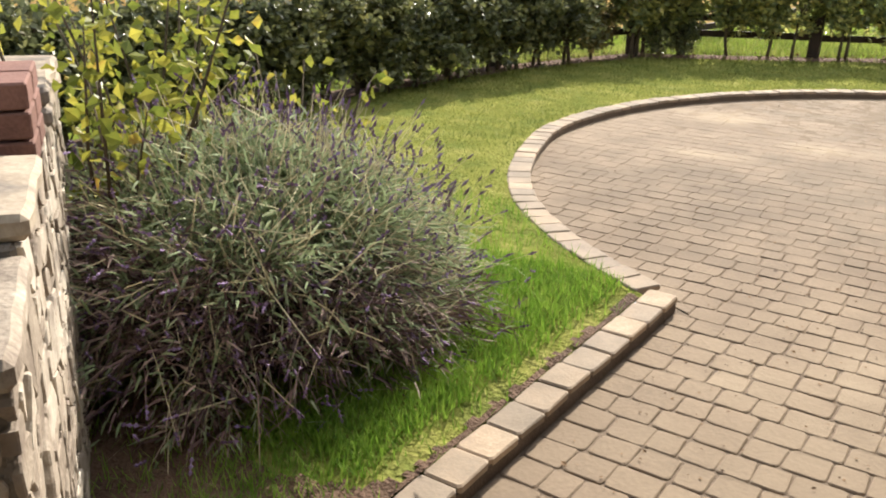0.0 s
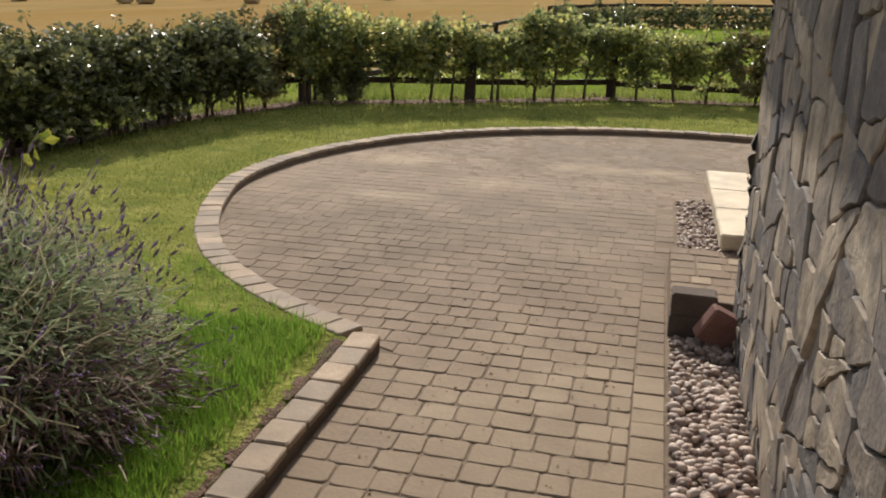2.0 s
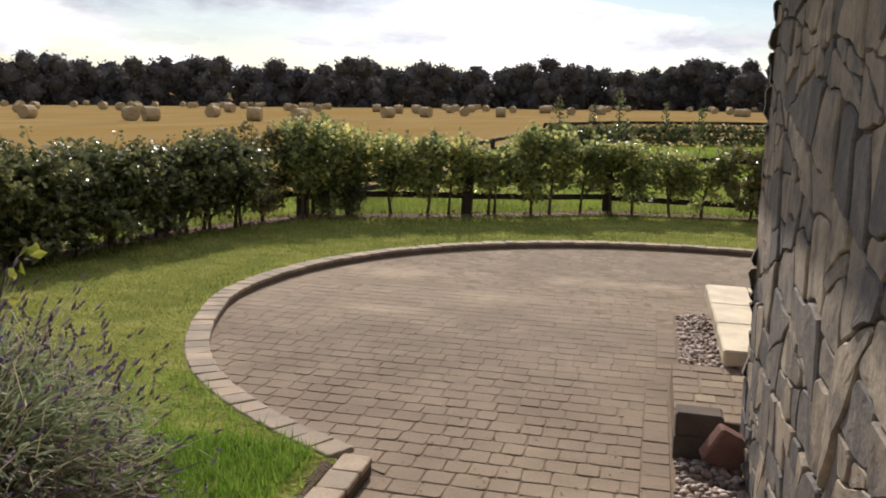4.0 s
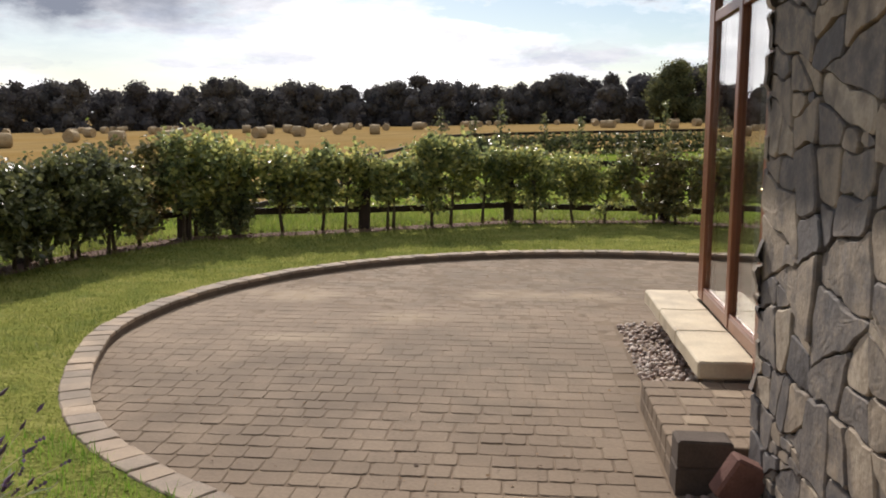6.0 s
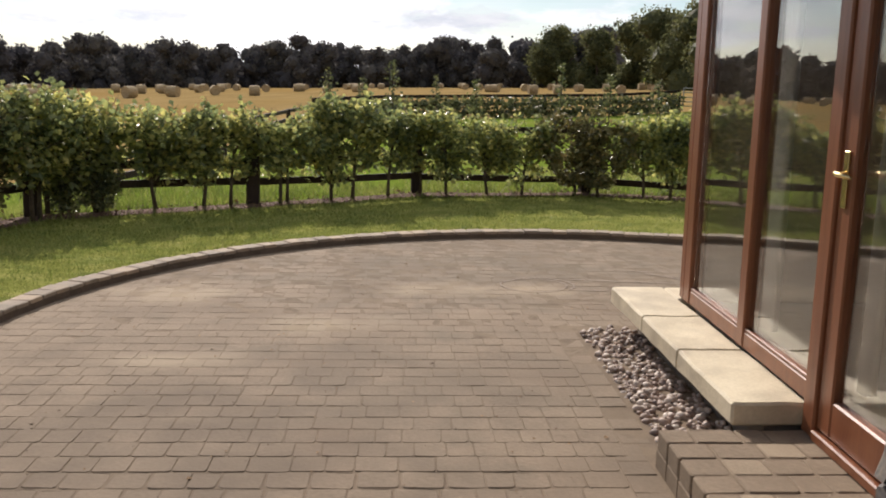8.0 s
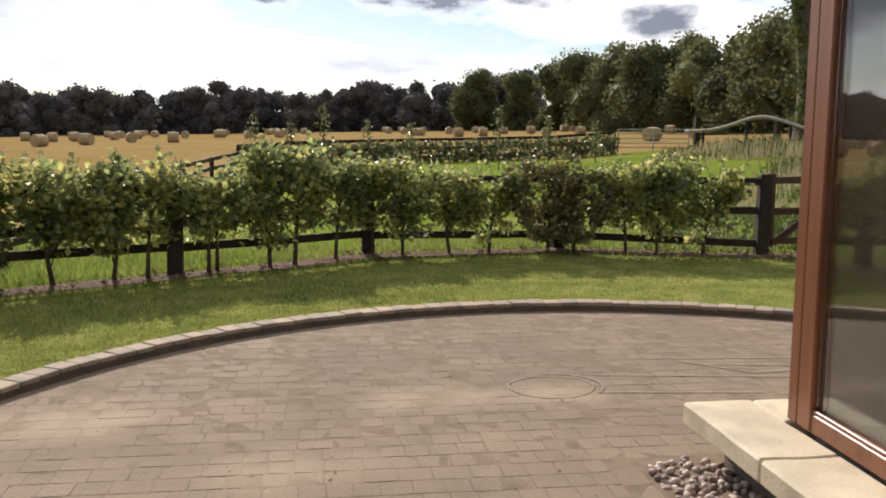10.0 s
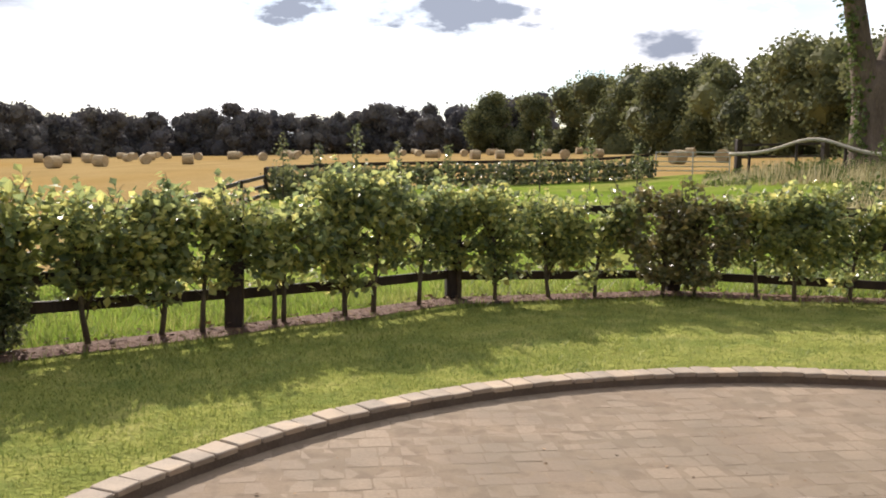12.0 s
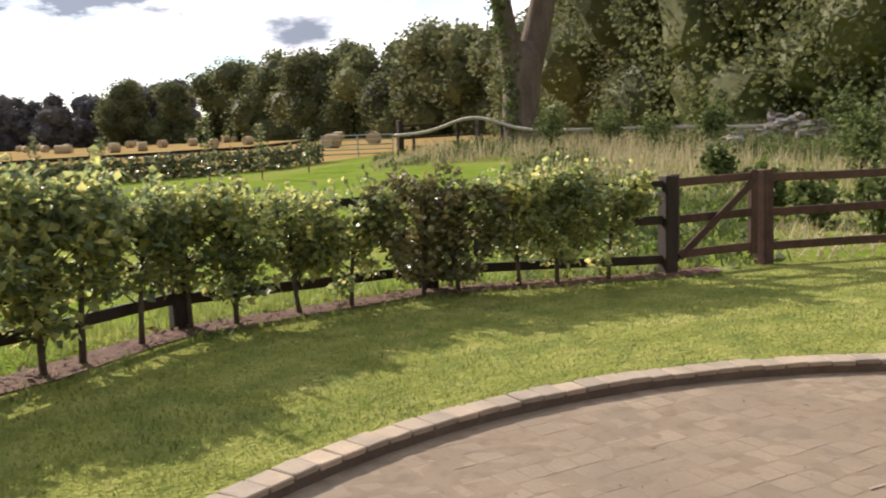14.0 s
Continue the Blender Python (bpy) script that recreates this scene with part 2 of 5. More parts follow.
LUSH = material("lush_grass_blades", [(0.25, (0.11, 0.22, 0.025)), (0.5, (0.19, 0.34, 0.04)), (0.75, (0.3, 0.42, 0.07))], 2, 30, 0.5, 0, each=0.4, translucent=0.45)
PADDOCK = material("paddock_grass", [(0.3, (0.12, 0.18, 0.024)), (0.7, (0.2, 0.26, 0.045))], 0.6, 20, 0.9, 0.8, 0.05, stain=(0.24, 0.23, 0.07), stain_scale=0.3, spec=0.0)
STUBBLE = material("stubble", [(0.3, (0.225, 0.155, 0.062)), (0.7, (0.34, 0.242, 0.11))], 0.25, 6, 0.9, 0.5, 0.05, stain=(0.27, 0.17, 0.055), stain_scale=0.05, stretch=(1, 0.3, 1), spec=0.0)
STRAW = material("bale_straw", [(0.3, (0.3, 0.22, 0.12)), (0.7, (0.55, 0.43, 0.26))], 2.0, 25, 0.9, 0.6, 0.04, stretch=(1, 1, 3))
FENCE = material("creosoted_timber", [(0.3, (0.018, 0.012, 0.009)), (0.7, (0.055, 0.036, 0.026))], 6, 50, 0.75, 0.5, 0.006, stretch=(1, 1, 0.25))
GATEWOOD = material("stained_gate_timber", [(0.3, (0.045, 0.022, 0.015)), (0.7, (0.12, 0.062, 0.042))], 6, 50, 0.75, 0.5, 0.006, each=0.2)
FRAMEWOOD = material("varnished_hardwood", [(0.3, (0.15, 0.05, 0.022)), (0.7, (0.27, 0.1, 0.045))], 3, 40, 0.35, 0.12, 0.002, stretch=(6, 6, 0.4), spec=0.5)
GREYRAIL = material("weathered_rail", [(0.3, (0.3, 0.26, 0.2)), (0.7, (0.5, 0.45, 0.36))], 4, 40, 0.9, 0.4, 0.01)
BARK = material("bark", [(0.3, (0.085, 0.06, 0.046)), (0.7, (0.21, 0.155, 0.118))], 3, 25, 0.95, 0.9, 0.04, stretch=(1, 1, 0.25))
STEM = material("hedge_stem", [(0.3, (0.05, 0.038, 0.026)), (0.7, (0.13, 0.1, 0.07))], 10, 80, 0.9, 0.4, 0.004)
LEAF = material("hedge_leaf", [(0.2, (0.14, 0.18, 0.085)), (0.42, (0.25, 0.29, 0.12)), (0.66, (0.44, 0.45, 0.155)), (0.9, (0.74, 0.66, 0.22))], 1.6, 12, 0.36, 0, each=0.6, translucent=0.62, spec=0.6)
LEAF_DARK = material("dense_hedge_leaf", [(0.2, (0.065, 0.08, 0.042)), (0.5, (0.14, 0.158, 0.07)), (0.85, (0.35, 0.34, 0.125))], 1.6, 12, 0.36, 0, each=0.5, translucent=0.35, spec=0.6)
LEAF_COPPER = material("copper_leaf", [(0.2, (0.09, 0.1, 0.05)), (0.5, (0.2, 0.19, 0.075)), (0.85, (0.38, 0.29, 0.11))], 1.6, 12, 0.4, 0, each=0.5, translucent=0.3, spec=0.5)
ROSELEAF = material("rose_leaf", [(0.2, (0.13, 0.17, 0.03)), (0.5, (0.28, 0.3, 0.05)), (0.8, (0.52, 0.47, 0.08)), (0.95, (0.42, 0.2, 0.05))], 4, 20, 0.4, 0, each=0.6, translucent=0.45)
WOODLEAF = material("woodland_leaf", [(0.2, (0.07, 0.08, 0.042)), (0.5, (0.135, 0.145, 0.066)), (0.85, (0.25, 0.25, 0.1))], 0.12, 1.5, 0.7, 0, each=0.45, translucent=0.4, spec=0.2)
# distance haze is mixed into this grey-violet leaf colour
FARLEAF_HAZY = material("far_woodland_hazy_leaf", [(0.2, (0.07, 0.066, 0.074)), (0.5, (0.115, 0.108, 0.108)), (0.85, (0.185, 0.17, 0.14))], 0.05, 0.6, 0.85, 0, each=0.4, translucent=0.2, spec=0.1)
LAV_STEM = material("lavender_stem", [(0.2, (0.34, 0.3, 0.19)), (0.5, (0.52, 0.47, 0.3)), (0.85, (0.68, 0.62, 0.42))], 2.5, 30, 0.8, 0, each=0.5, translucent=0.2)
LAV_LEAF = material("lavender_leaf", [(0.2, (0.15, 0.2, 0.1)), (0.5, (0.28, 0.35, 0.19)), (0.85, (0.46, 0.52, 0.34))], 1.8, 30, 0.8, 0, each=0.5, translucent=0.35)
LAV_FLOWER = material("lavender_flower", [(0.2, (0.1, 0.06, 0.11)), (0.5, (0.2, 0.13, 0.23)), (0.85, (0.34, 0.25, 0.46))], 2.5, 30, 0.85, 0, each=0.5)
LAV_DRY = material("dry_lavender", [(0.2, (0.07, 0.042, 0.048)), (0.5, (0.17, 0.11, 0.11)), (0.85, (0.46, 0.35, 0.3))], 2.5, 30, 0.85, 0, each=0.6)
# near-black brown that stands in for shade deep in the lavender
LAV_SHADE = material("lavender_inner_shade", [(0.3, (0.045, 0.03, 0.03)), (0.7, (0.1, 0.068, 0.062))], 9, 60, 0.95, 0.9, 0.04)
DRYGRASS = material("dry_tall_grass", [(0.2, (0.26, 0.21, 0.11)), (0.5, (0.42, 0.35, 0.2)), (0.85, (0.56, 0.49, 0.31))], 0.5, 6, 0.85, 0, each=0.5, translucent=0.3)
WEED = material("green_weeds", [(0.2, (0.05, 0.075, 0.02)), (0.5, (0.11, 0.14, 0.04)), (0.85, (0.2, 0.22, 0.08))], 0.7, 6, 0.8, 0, each=0.5, translucent=0.3)
RUBBLE = material("rubble_stone", [(0.3, (0.17, 0.145, 0.12)), (0.7, (0.33, 0.29, 0.25))], 3, 30, 0.9, 0.6, 0.02, each=0.3)
# dark brown that paints the shade on the kerb's face
KERB_SHADE = material("shaded_kerb_face", [(0.3, (0.09, 0.066, 0.05)), (0.7, (0.17, 0.128, 0.097))], 6, 80, 0.95, 0.5, 0.01)
LITTER = material("leaf_litter", [(0.2, (0.09, 0.055, 0.035)), (0.5, (0.19, 0.12, 0.07)), (0.85, (0.34, 0.22, 0.12))], 4, 40, 0.9, 0, each=0.7)
CHALK = material("chalk", [(0.3, (0.21, 0.165, 0.128)), (0.55, (0.32, 0.258, 0.212)), (0.75, (0.46, 0.39, 0.34))], 14, 200, 0.95, 0)
PLASTER = material("interior_plaster", [(0.3, (0.3, 0.24, 0.18)), (0.7, (0.36, 0.29, 0.22))], 2, 60, 0.9, 0.1, 0.003)
FLOORTILE = material("interior_tile", [(0.3, (0.3, 0.27, 0.23)), (0.7, (0.42, 0.38, 0.33))], 2, 40, 0.4, 0.05, 0.002)
CURTAIN = material("linen_curtain", [(0.3, (0.6, 0.58, 0.52)), (0.7, (0.75, 0.73, 0.67))], 3, 90, 0.9, 0.2, 0.003, translucent=0.3)
SOFA = material("dark_upholstery", [(0.3, (0.05, 0.025, 0.018)), (0.7, (0.1, 0.05, 0.035))], 4, 90, 0.7, 0.2, 0.003)
CREAMBOX = material("cream_fabric", [(0.3, (0.6, 0.47, 0.26)), (0.7, (0.72, 0.58, 0.36))], 4, 90, 0.8, 0.2, 0.003)
SLATE = material("roof_slate", [(0.3, (0.06, 0.06, 0.065)), (0.7, (0.13, 0.13, 0.14))], 3, 40, 0.7, 0.4, 0.01)
BRASS = material("brass", [(0.3, (0.75, 0.55, 0.25)), (0.7, (0.85, 0.65, 0.32))], 8, 90, 0.25, 0, metal=1.0)
TERRACOTTA = material("terracotta", [(0.3, (0.33, 0.1, 0.05)), (0.7, (0.46, 0.16, 0.08))], 8, 90, 0.8, 0.2, 0.003)
STEEL = material("galvanised_steel", [(0.3, (0.35, 0.36, 0.37)), (0.7, (0.5, 0.51, 0.52))], 8, 60, 0.45, 0.1, 0.002, metal=0.8)

GLASS = bpy.data.materials.new("window_glass")
GLASS.use_nodes = True
gp = GLASS.node_tree.nodes["Principled BSDF"]
gp.inputs["Base Color"].default_value = (0.97, 0.98, 0.97, 1)
gp.inputs["Transmission Weight"].default_value, gp.inputs["Roughness"].default_value, gp.inputs["IOR"].default_value = 1.0, 0.0, 1.5

# ---------------------------------------------------------------- mesh helpers


def mesh(name, verts, faces, mat, smooth=False):
    me = bpy.data.meshes.new(name)
    me.from_pydata(verts, [], faces)
    me.materials.append(mat)
    if smooth:
        me.polygons.foreach_set("use_smooth", [True] * len(me.polygons))
    me.update()
    return me


def child(name, me, parent, label="", m=None):
    ob = new(name, me)
    ob.parent = parent
    if m is not None:
        ob.matrix_basis = m
    return tagged(ob, label)


def part(name, bm, mat, parent, label="", smooth=False):
    me = bpy.data.meshes.new(name)
    bm.to_mesh(me)
    bm.free()
    me.materials.append(mat)
    if smooth:
        me.polygons.foreach_set("use_smooth", [True] * len(me.polygons))
    return child(name, me, parent, label)


def thing(name, x, y, z, turn=0.0, **tags):
    ob = new(name)
    ob.matrix_basis = pose(x, y, z, 0, 0, turn)
    ob.empty_display_size = 0.1
    return tagged(ob, **tags)


def box(bm, x0, x1, y0, y1, z0, z1, bevel=0.004, m=None):
    """A bevelled block added to bm."""
    before = set(bm.verts)
    got = bmesh.ops.create_cube(bm, size=1.0)["verts"]
    bmesh.ops.transform(bm, verts=got, matrix=Matrix.LocRotScale(((x0 + x1) / 2, (y0 + y1) / 2, (z0 + z1) / 2), None, (x1 - x0, y1 - y0, z1 - z0)))
    if bevel:
        edges = {e for v in got for e in v.link_edges}
        bmesh.ops.bevel(bm, geom=list(edges), offset=bevel, segments=1, affect="EDGES")
    if m is not None:
        bmesh.ops.transform(bm, verts=[v for v in bm.verts if v not in before], matrix=m)
    return bm


def block(*args, **kw):
    return box(bmesh.new(), *args, **kw)


def tube(bm, points, radii, sides=7):
    """A tapered tube along points."""
    rings = []
    for k, p in enumerate(points):
        p = Vector(p)
        a = Vector(points[max(k - 1, 0)])
        b = Vector(points[min(k + 1, len(points) - 1)])
        axis = (b - a).normalized()
        side = axis.cross(Vector((0.31, 0.2, 0.93)) if abs(axis.z) < 0.9 else Vector((1, 0, 0))).normalized()
        other = axis.cross(side)
        rings.append([bm.verts.new(p + radii[k] * (math.cos(t) * side + math.sin(t) * other)) for t in (2 * math.pi * j / sides for j in range(sides))])
    for a, b in zip(rings, rings[1:]):
        for j in range(sides):
            bm.faces.new((a[j], a[(j + 1) % sides], b[(j + 1) % sides], b[j]))
    bm.faces.new(rings[-1])
    bm.faces.new(rings[0][::-1])
    return bm


rnd = random.Random(7)


def turned(r):
    """A random turn."""
    return Euler((r.uniform(0, 6.28), r.uniform(0, 6.28), r.uniform(0, 6.28))).to_matrix()


class Soup:
    """Vertices and faces gathered for one mesh."""

    def __init__(self):
        self.v, self.f = [], []

    def leaf(self, p, size, r, turn=None):
        """A pointed, folded leaf of four corners."""
        t = turn or turned(r)
        n = len(self.v)
        w = size * r.uniform(0.3, 0.42)
        for q in ((0, 0, 0), (w, size * 0.5, size * 0.12), (0, size, 0), (-w, size * 0.5, size * 0.12)):
            self.v.append(tuple(Vector(p) + t @ Vector(q)))
        self.f += [(n, n + 1, n + 2), (n, n + 2, n + 3)]

    def blade(self, p, lean, height, width):
        n = len(self.v)
        a = math.atan2(lean[1], lean[0]) + 1.57 if lean[0] or lean[1] else 0.0
        dx, dy = math.cos(a) * width, math.sin(a) * width
        x, y, z = p
        self.v += [(x - dx, y - dy, z), (x + dx, y + dy, z), (x + lean[0], y + lean[1], z + height)]
        self.f.append((n, n + 1, n + 2))

    def strip(self, points, widths, side):
        """A ribbon through points."""
        n = len(self.v)
        for p, w in zip(points, widths):
            self.v += [tuple(p - side * w), tuple(p + side * w)]
        for k in range(len(points) - 1):
            a = n + 2 * k
            self.f.append((a, a + 1, a + 3, a + 2))

    def spike(self, p, q, w):
        """A thin three-sided spindle from p to q."""
        n = len(self.v)
        axis = (q - p).normalized()
        s = axis.cross(Vector((0.3, 0.5, 0.2))).normalized()
        o = axis.cross(s)
        mid = p.lerp(q, 0.45)
        self.v += [tuple(p), *(tuple(mid + w * (math.cos(t) * s + math.sin(t) * o)) for t in (0, 2.1, 4.2)), tuple(q)]
        for j in range(3):
            a, b = n + 1 + j, n + 1 + (j + 1) % 3
            self.f += [(n, a, b), (n + 4, b, a)]

    def add(self, verts, faces):
        n = len(self.v)
        self.v += verts
        self.f += [tuple(n + i for i in f) for f in faces]

    def mesh(self, name, mat, smooth=False):
        return mesh(name, self.v, self.f, mat, smooth)

# ---------------------------------------------------------------- plan
CX, CY, KERB_R = 0.66, 7.77, 4.31         # centre of the paved circle, radius of its kerb


def smooth(a, b, x):
    t = min(max((x - a) / (b - a), 0.0), 1.0)
    return t * t * (3 - 2 * t)


def ground_z(x, y):
    """The garden lies level; the paddock and the field rise away from it, more so to the east."""
    s = smooth(8.0, 22.0, math.hypot(x - CX, y - CY))
    rise = 0.0182 * max(x, -200) + 0.00854 * (y - 14)
    bank = 0.9 * smooth(9, 16, x) * smooth(16, 22, y) * (1 - smooth(36, 60, y))
    return 0.07 + s * (rise if y > -20 else 0.0) + 0.5 * bank


def resample(points, step):
    """Points at even steps along a line."""
    out, carry = [], 0.0
    for a, b in zip(points, points[1:]):
        a, b = Vector(a), Vector(b)
        far = (b - a).length
        d = carry
        while d < far:
            out.append((a.lerp(b, d / far), (b - a).normalized()))
            d += step
        carry = d - far
    return out


kerb_line = [(-1.40, 4.13), (-1.6, 4.24), (-1.8, 4.37), (-2.0, 4.51), (-2.22, 4.69), (-2.43, 4.88), (-2.64, 5.1), (-2.82, 5.34), (-2.98, 5.6), (-3.14, 5.9), (-3.29, 6.24), (-3.42, 6.6), (-3.55, 7.0)]
kerb_line += [(CX + KERB_R * math.cos(radians(a)), CY + KERB_R * math.sin(radians(a))) for a in range(185, -50, -4)]
inner_line, outer_line = [], []
for k, p in enumerate(kerb_line):
    a, b = Vector(kerb_line[max(k - 1, 0)]), Vector(kerb_line[min(k + 1, len(kerb_line) - 1)])
    d = (b - a).normalized()
    nrm = Vector((d.y, -d.x))              # towards the paving
    inner_line.append(tuple(Vector(p) + 0.088 * nrm))
    outer_line.append(tuple(Vector(p) - 0.085 * nrm))
KERB_X0, KERB_X1 = -1.318, -1.16           # the straight kerb beside the path
BED_X, WALL_X = 0.30, 0.64                # edge of the pebble bed, face of the stone wall
fence_line = [(-6.5, -12.0), (-6.5, 0.6), (-6.5, 3.0), (-6.48, 5.4), (-6.36, 7.8), (-6.02, 10.2), (-5.1, 12.65), (-2.8, 13.96), (-0.64, 15.39), (1.93, 15.69), (4.4, 14.83)]
east_line = [(5.72, 14.68), (8.0, 13.95), (10.3, 13.2), (12.6, 12.4)]
far_line = [(-5.3, 14.0), (-4.9, 17.5), (-4.7, 21.5), (-4.6, 26.0), (-4.5, 30.5), (-4.2, 35.0), (-1.3, 41.0), (2.2, 42.3), (5.6, 43.3), (9.0, 44.2), (12.4, 45.1)]


def inside(p, poly):
    x, y = p
    hit = False
    for (x0, y0), (x1, y1) in zip(poly, poly[1:] + poly[:1]):
        if (y0 > y) != (y1 > y) and x < (x1 - x0) * (y - y0) / (y1 - y0) + x0:
            hit = not hit
    return hit


hole = [(KERB_X0, -12.0), (KERB_X0, 4.0)] + outer_line + [(3.2, -12.0)]
garden = fence_line + [(4.9, 14.8)] + east_line + [(12.6, -12.0)]
field = [(-13, -300), (-11, 4), (-9, 14), (-5.6, 17.5), (-4.9, 26), (-4.5, 35), (-1.5, 41.5), (12.4, 45.5), (16.5, 45.0), (60, 62), (300, 120), (900, 300), (900, 1500), (-1500, 1500), (-1500, -300)]

# ---------------------------------------------------------------- ground
from mathutils.geometry import delaunay_2d_cdt  # noqa: E402

pts, edges = [], []


def chain(line, closed=False):
    n = len(pts)
    pts.extend(Vector(p) for p in line)
    edges.extend((n + k, n + k + 1) for k in range(len(line) - 1))
    if closed:
        edges.append((n + len(line) - 1, n))


chain(hole, True)
chain([tuple(p) for p, _ in resample(garden + garden[:1], 1.0)], True)
chain([tuple(p) for p, _ in resample(field[1:11], 4.0)])
chain([(-1800, -1800), (1800, -1800), (1800, 2200), (-1800, 2200)], True)
for x in np.arange(-9.7, 12, 0.55):
    for y in np.arange(-9.6, 17, 0.55):
        if not inside((x, y), hole):
            pts.append(Vector((x + rnd.uniform(-0.1, 0.1), y + rnd.uniform(-0.1, 0.1))))
for rad in (16, 20, 25, 32, 42, 55, 75, 100, 140, 190, 260, 360, 520, 800, 1200):
    for k in range(40):
        a = 2 * math.pi * (k + rnd.random() * 0.3) / 40
        pts.append(Vector((CX + rad * math.cos(a), CY + rad * math.sin(a))))
cv, _, cf, *_ = delaunay_2d_cdt(pts, edges, [], 0, 1e-5)
sheets = {"lawn": [], "paddock": [], "stubble_field": []}
for f in cf:
    c = sum((cv[i] for i in f), Vector((0, 0))) / len(f)
    if inside(c, hole):
        continue
    sheets["lawn" if inside(c, garden) else "stubble_field" if inside(c, field) else "paddock"].append(tuple(f))
for name, mat, label in (("lawn", LAWN, "mown green lawn around the paved circle"), ("paddock", PADDOCK, "rough green paddock grass beyond the fence"), ("stubble_field", STUBBLE, "golden cut stubble field with straw bales")):
    used = sorted({i for f in sheets[name] for i in f})
    at = {i: k for k, i in enumerate(used)}
    verts = [(cv[i].x, cv[i].y, ground_z(*cv[i]) + (0.015 * noise.noise((cv[i].x, cv[i].y, 0)) if name != "lawn" else 0)) for i in used]
    tagged(new("ground_" + name if name != "lawn" else "lawn", mesh(name, verts, [tuple(at[i] for i in f) for f in sheets[name]], mat, True)), label, "ground", kind="structure")

# bare soil strip under the hedge and under the lavender
strip = Soup()
for line, w0, w1 in (([p for p in fence_line[1:]] + [(4.95, 14.85)], 0.42, -0.1),):
    steps = resample(line, 0.2)
    for k, (p, d) in enumerate(steps):
        nrm = Vector((d.y, -d.x))
        for j in range(4):
            w = -0.12 + (0.42 + 0.12 * noise.noise((k * 0.23, j, 1))) * j / 3
            q = p + nrm * w
            strip.v.append((q.x, q.y, ground_z(q.x, q.y) + 0.012 + 0.02 * (j in (1, 2)) * (1 + noise.noise((q.x * 3, q.y * 3, 0)))))
        if k:
            for j in range(3):
                a = 4 * (k - 1) + j
                strip.f.append((a, a + 1, a + 5, a + 4))
tagged(new("soil_strip", strip.mesh("soil_strip", SOIL_RED, True)), "bare brown soil strip along the hedge foot", "soil", kind="structure")
bed = Soup()
for k in range(97):
    for j in range(49):
        x, y = -1.315 - 0.027 * j, 0.6 + 0.035 * k
        edge = j in (0, 48) or k in (0, 96)
        bed.v.append((x, y, 0.082 if j == 0 else 0.05 if edge else 0.085 + 0.02 * noise.noise((x * 4, y * 4, 2))))
for k in range(96):
    for j in range(48):
        cxx, cyy = -1.315 - 0.027 * (j + 0.5), 0.6 + 0.035 * (k + 0.5)
        if cxx > -1.35 + 0.06 * noise.noise((cyy * 3, 0, 3)) + 0.05 * noise.noise((cyy * 13, 0, 8)) or cyy < 1.85 + 0.3 * noise.noise((cxx * 2, 0, 5)) + 0.1 * noise.noise((cxx * 12, 0, 6)):
            a = 49 * k + j
            bed.f.append((a, a + 1, a + 50, a + 49))
tagged(new("flower_bed_soil", bed.mesh("flower_bed_soil", SOIL, True)), "dark bare soil under the lavender", "soil", kind="structure")

# ---------------------------------------------------------------- paving
paving = tagged(new("paving", mesh("paving", [(KERB_X0, -12, -0.007), (5, -12, -0.007), (5, 4.2, -0.007), (KERB_X0, 4.2, -0.007), (5, 9.0, -0.0007), (5, 13, 0.0003), (-4.2, 13, 0.0003), (-4.2, 9.0, -0.0007), (5, 6.4, -0.0024), (-4.2, 6.4, -0.0024), (-4.2, 4.2, -0.006)], [(0, 1, 2, 3), (10, 3, 2, 8, 9), (9, 8, 4, 7), (7, 4, 5, 6)], JOINT)), "buff concrete sett paving with sanded joints", "paving", kind="structure")


def clip(poly, p, nrm):
    """The part of a polygon on the side of p to which nrm points."""
    out = []
    for a, b in zip(poly, poly[1:] + poly[:1]):
        da, db = (a - p).dot(nrm), (b - p).dot(nrm)
        if da >= 0:
            out.append(a)
        if da * db < 0:
            out.append(a.lerp(b, da / (da - db)))
    return out


def sett_shape(poly, top, lift=0.0, bevel=0.005, base=-0.03, r=rnd):
    """Verts and faces of a worn sett over a polygon."""
    n = len(poly)
    c = sum(poly, Vector((0, 0))) / n
    v = [(p.x, p.y, base) for p in poly]
    v += [(p.x, p.y, top - bevel * 0.8 + lift) for p in poly]
    for p in poly:
        q = p + (c - p).normalized() * min(bevel * 1.35, (c - p).length * 0.4)
        v.append((q.x, q.y, top + lift + r.uniform(-0.0015, 0.0015)))
    f = [tuple(range(2 * n, 3 * n))]
    for k in range(n):
        j = (k + 1) % n
        f += [(k, j, n + j, n + k), (n + k, n + j, 2 * n + j, 2 * n + k)]
    return v, f


def tumbled(ring, cut=0.021):
    """An outline with its corners knocked off."""
    out = []
    for a, b, o in zip(ring, ring[1:] + ring[:1], ring[-1:] + ring[:-1]):
        if min((a - o).length, (a - b).length) < 0.05:
            out.append(a)
            continue
        c1, c2 = cut * rnd.uniform(0.5, 1.2), cut * rnd.uniform(0.5, 1.2)
        p, q = a.lerp(o, c1 / (a - o).length), a.lerp(b, c2 / (b - a).length)
        out += [p, ((p + q) / 2).lerp(a, 0.38), q]
    return out


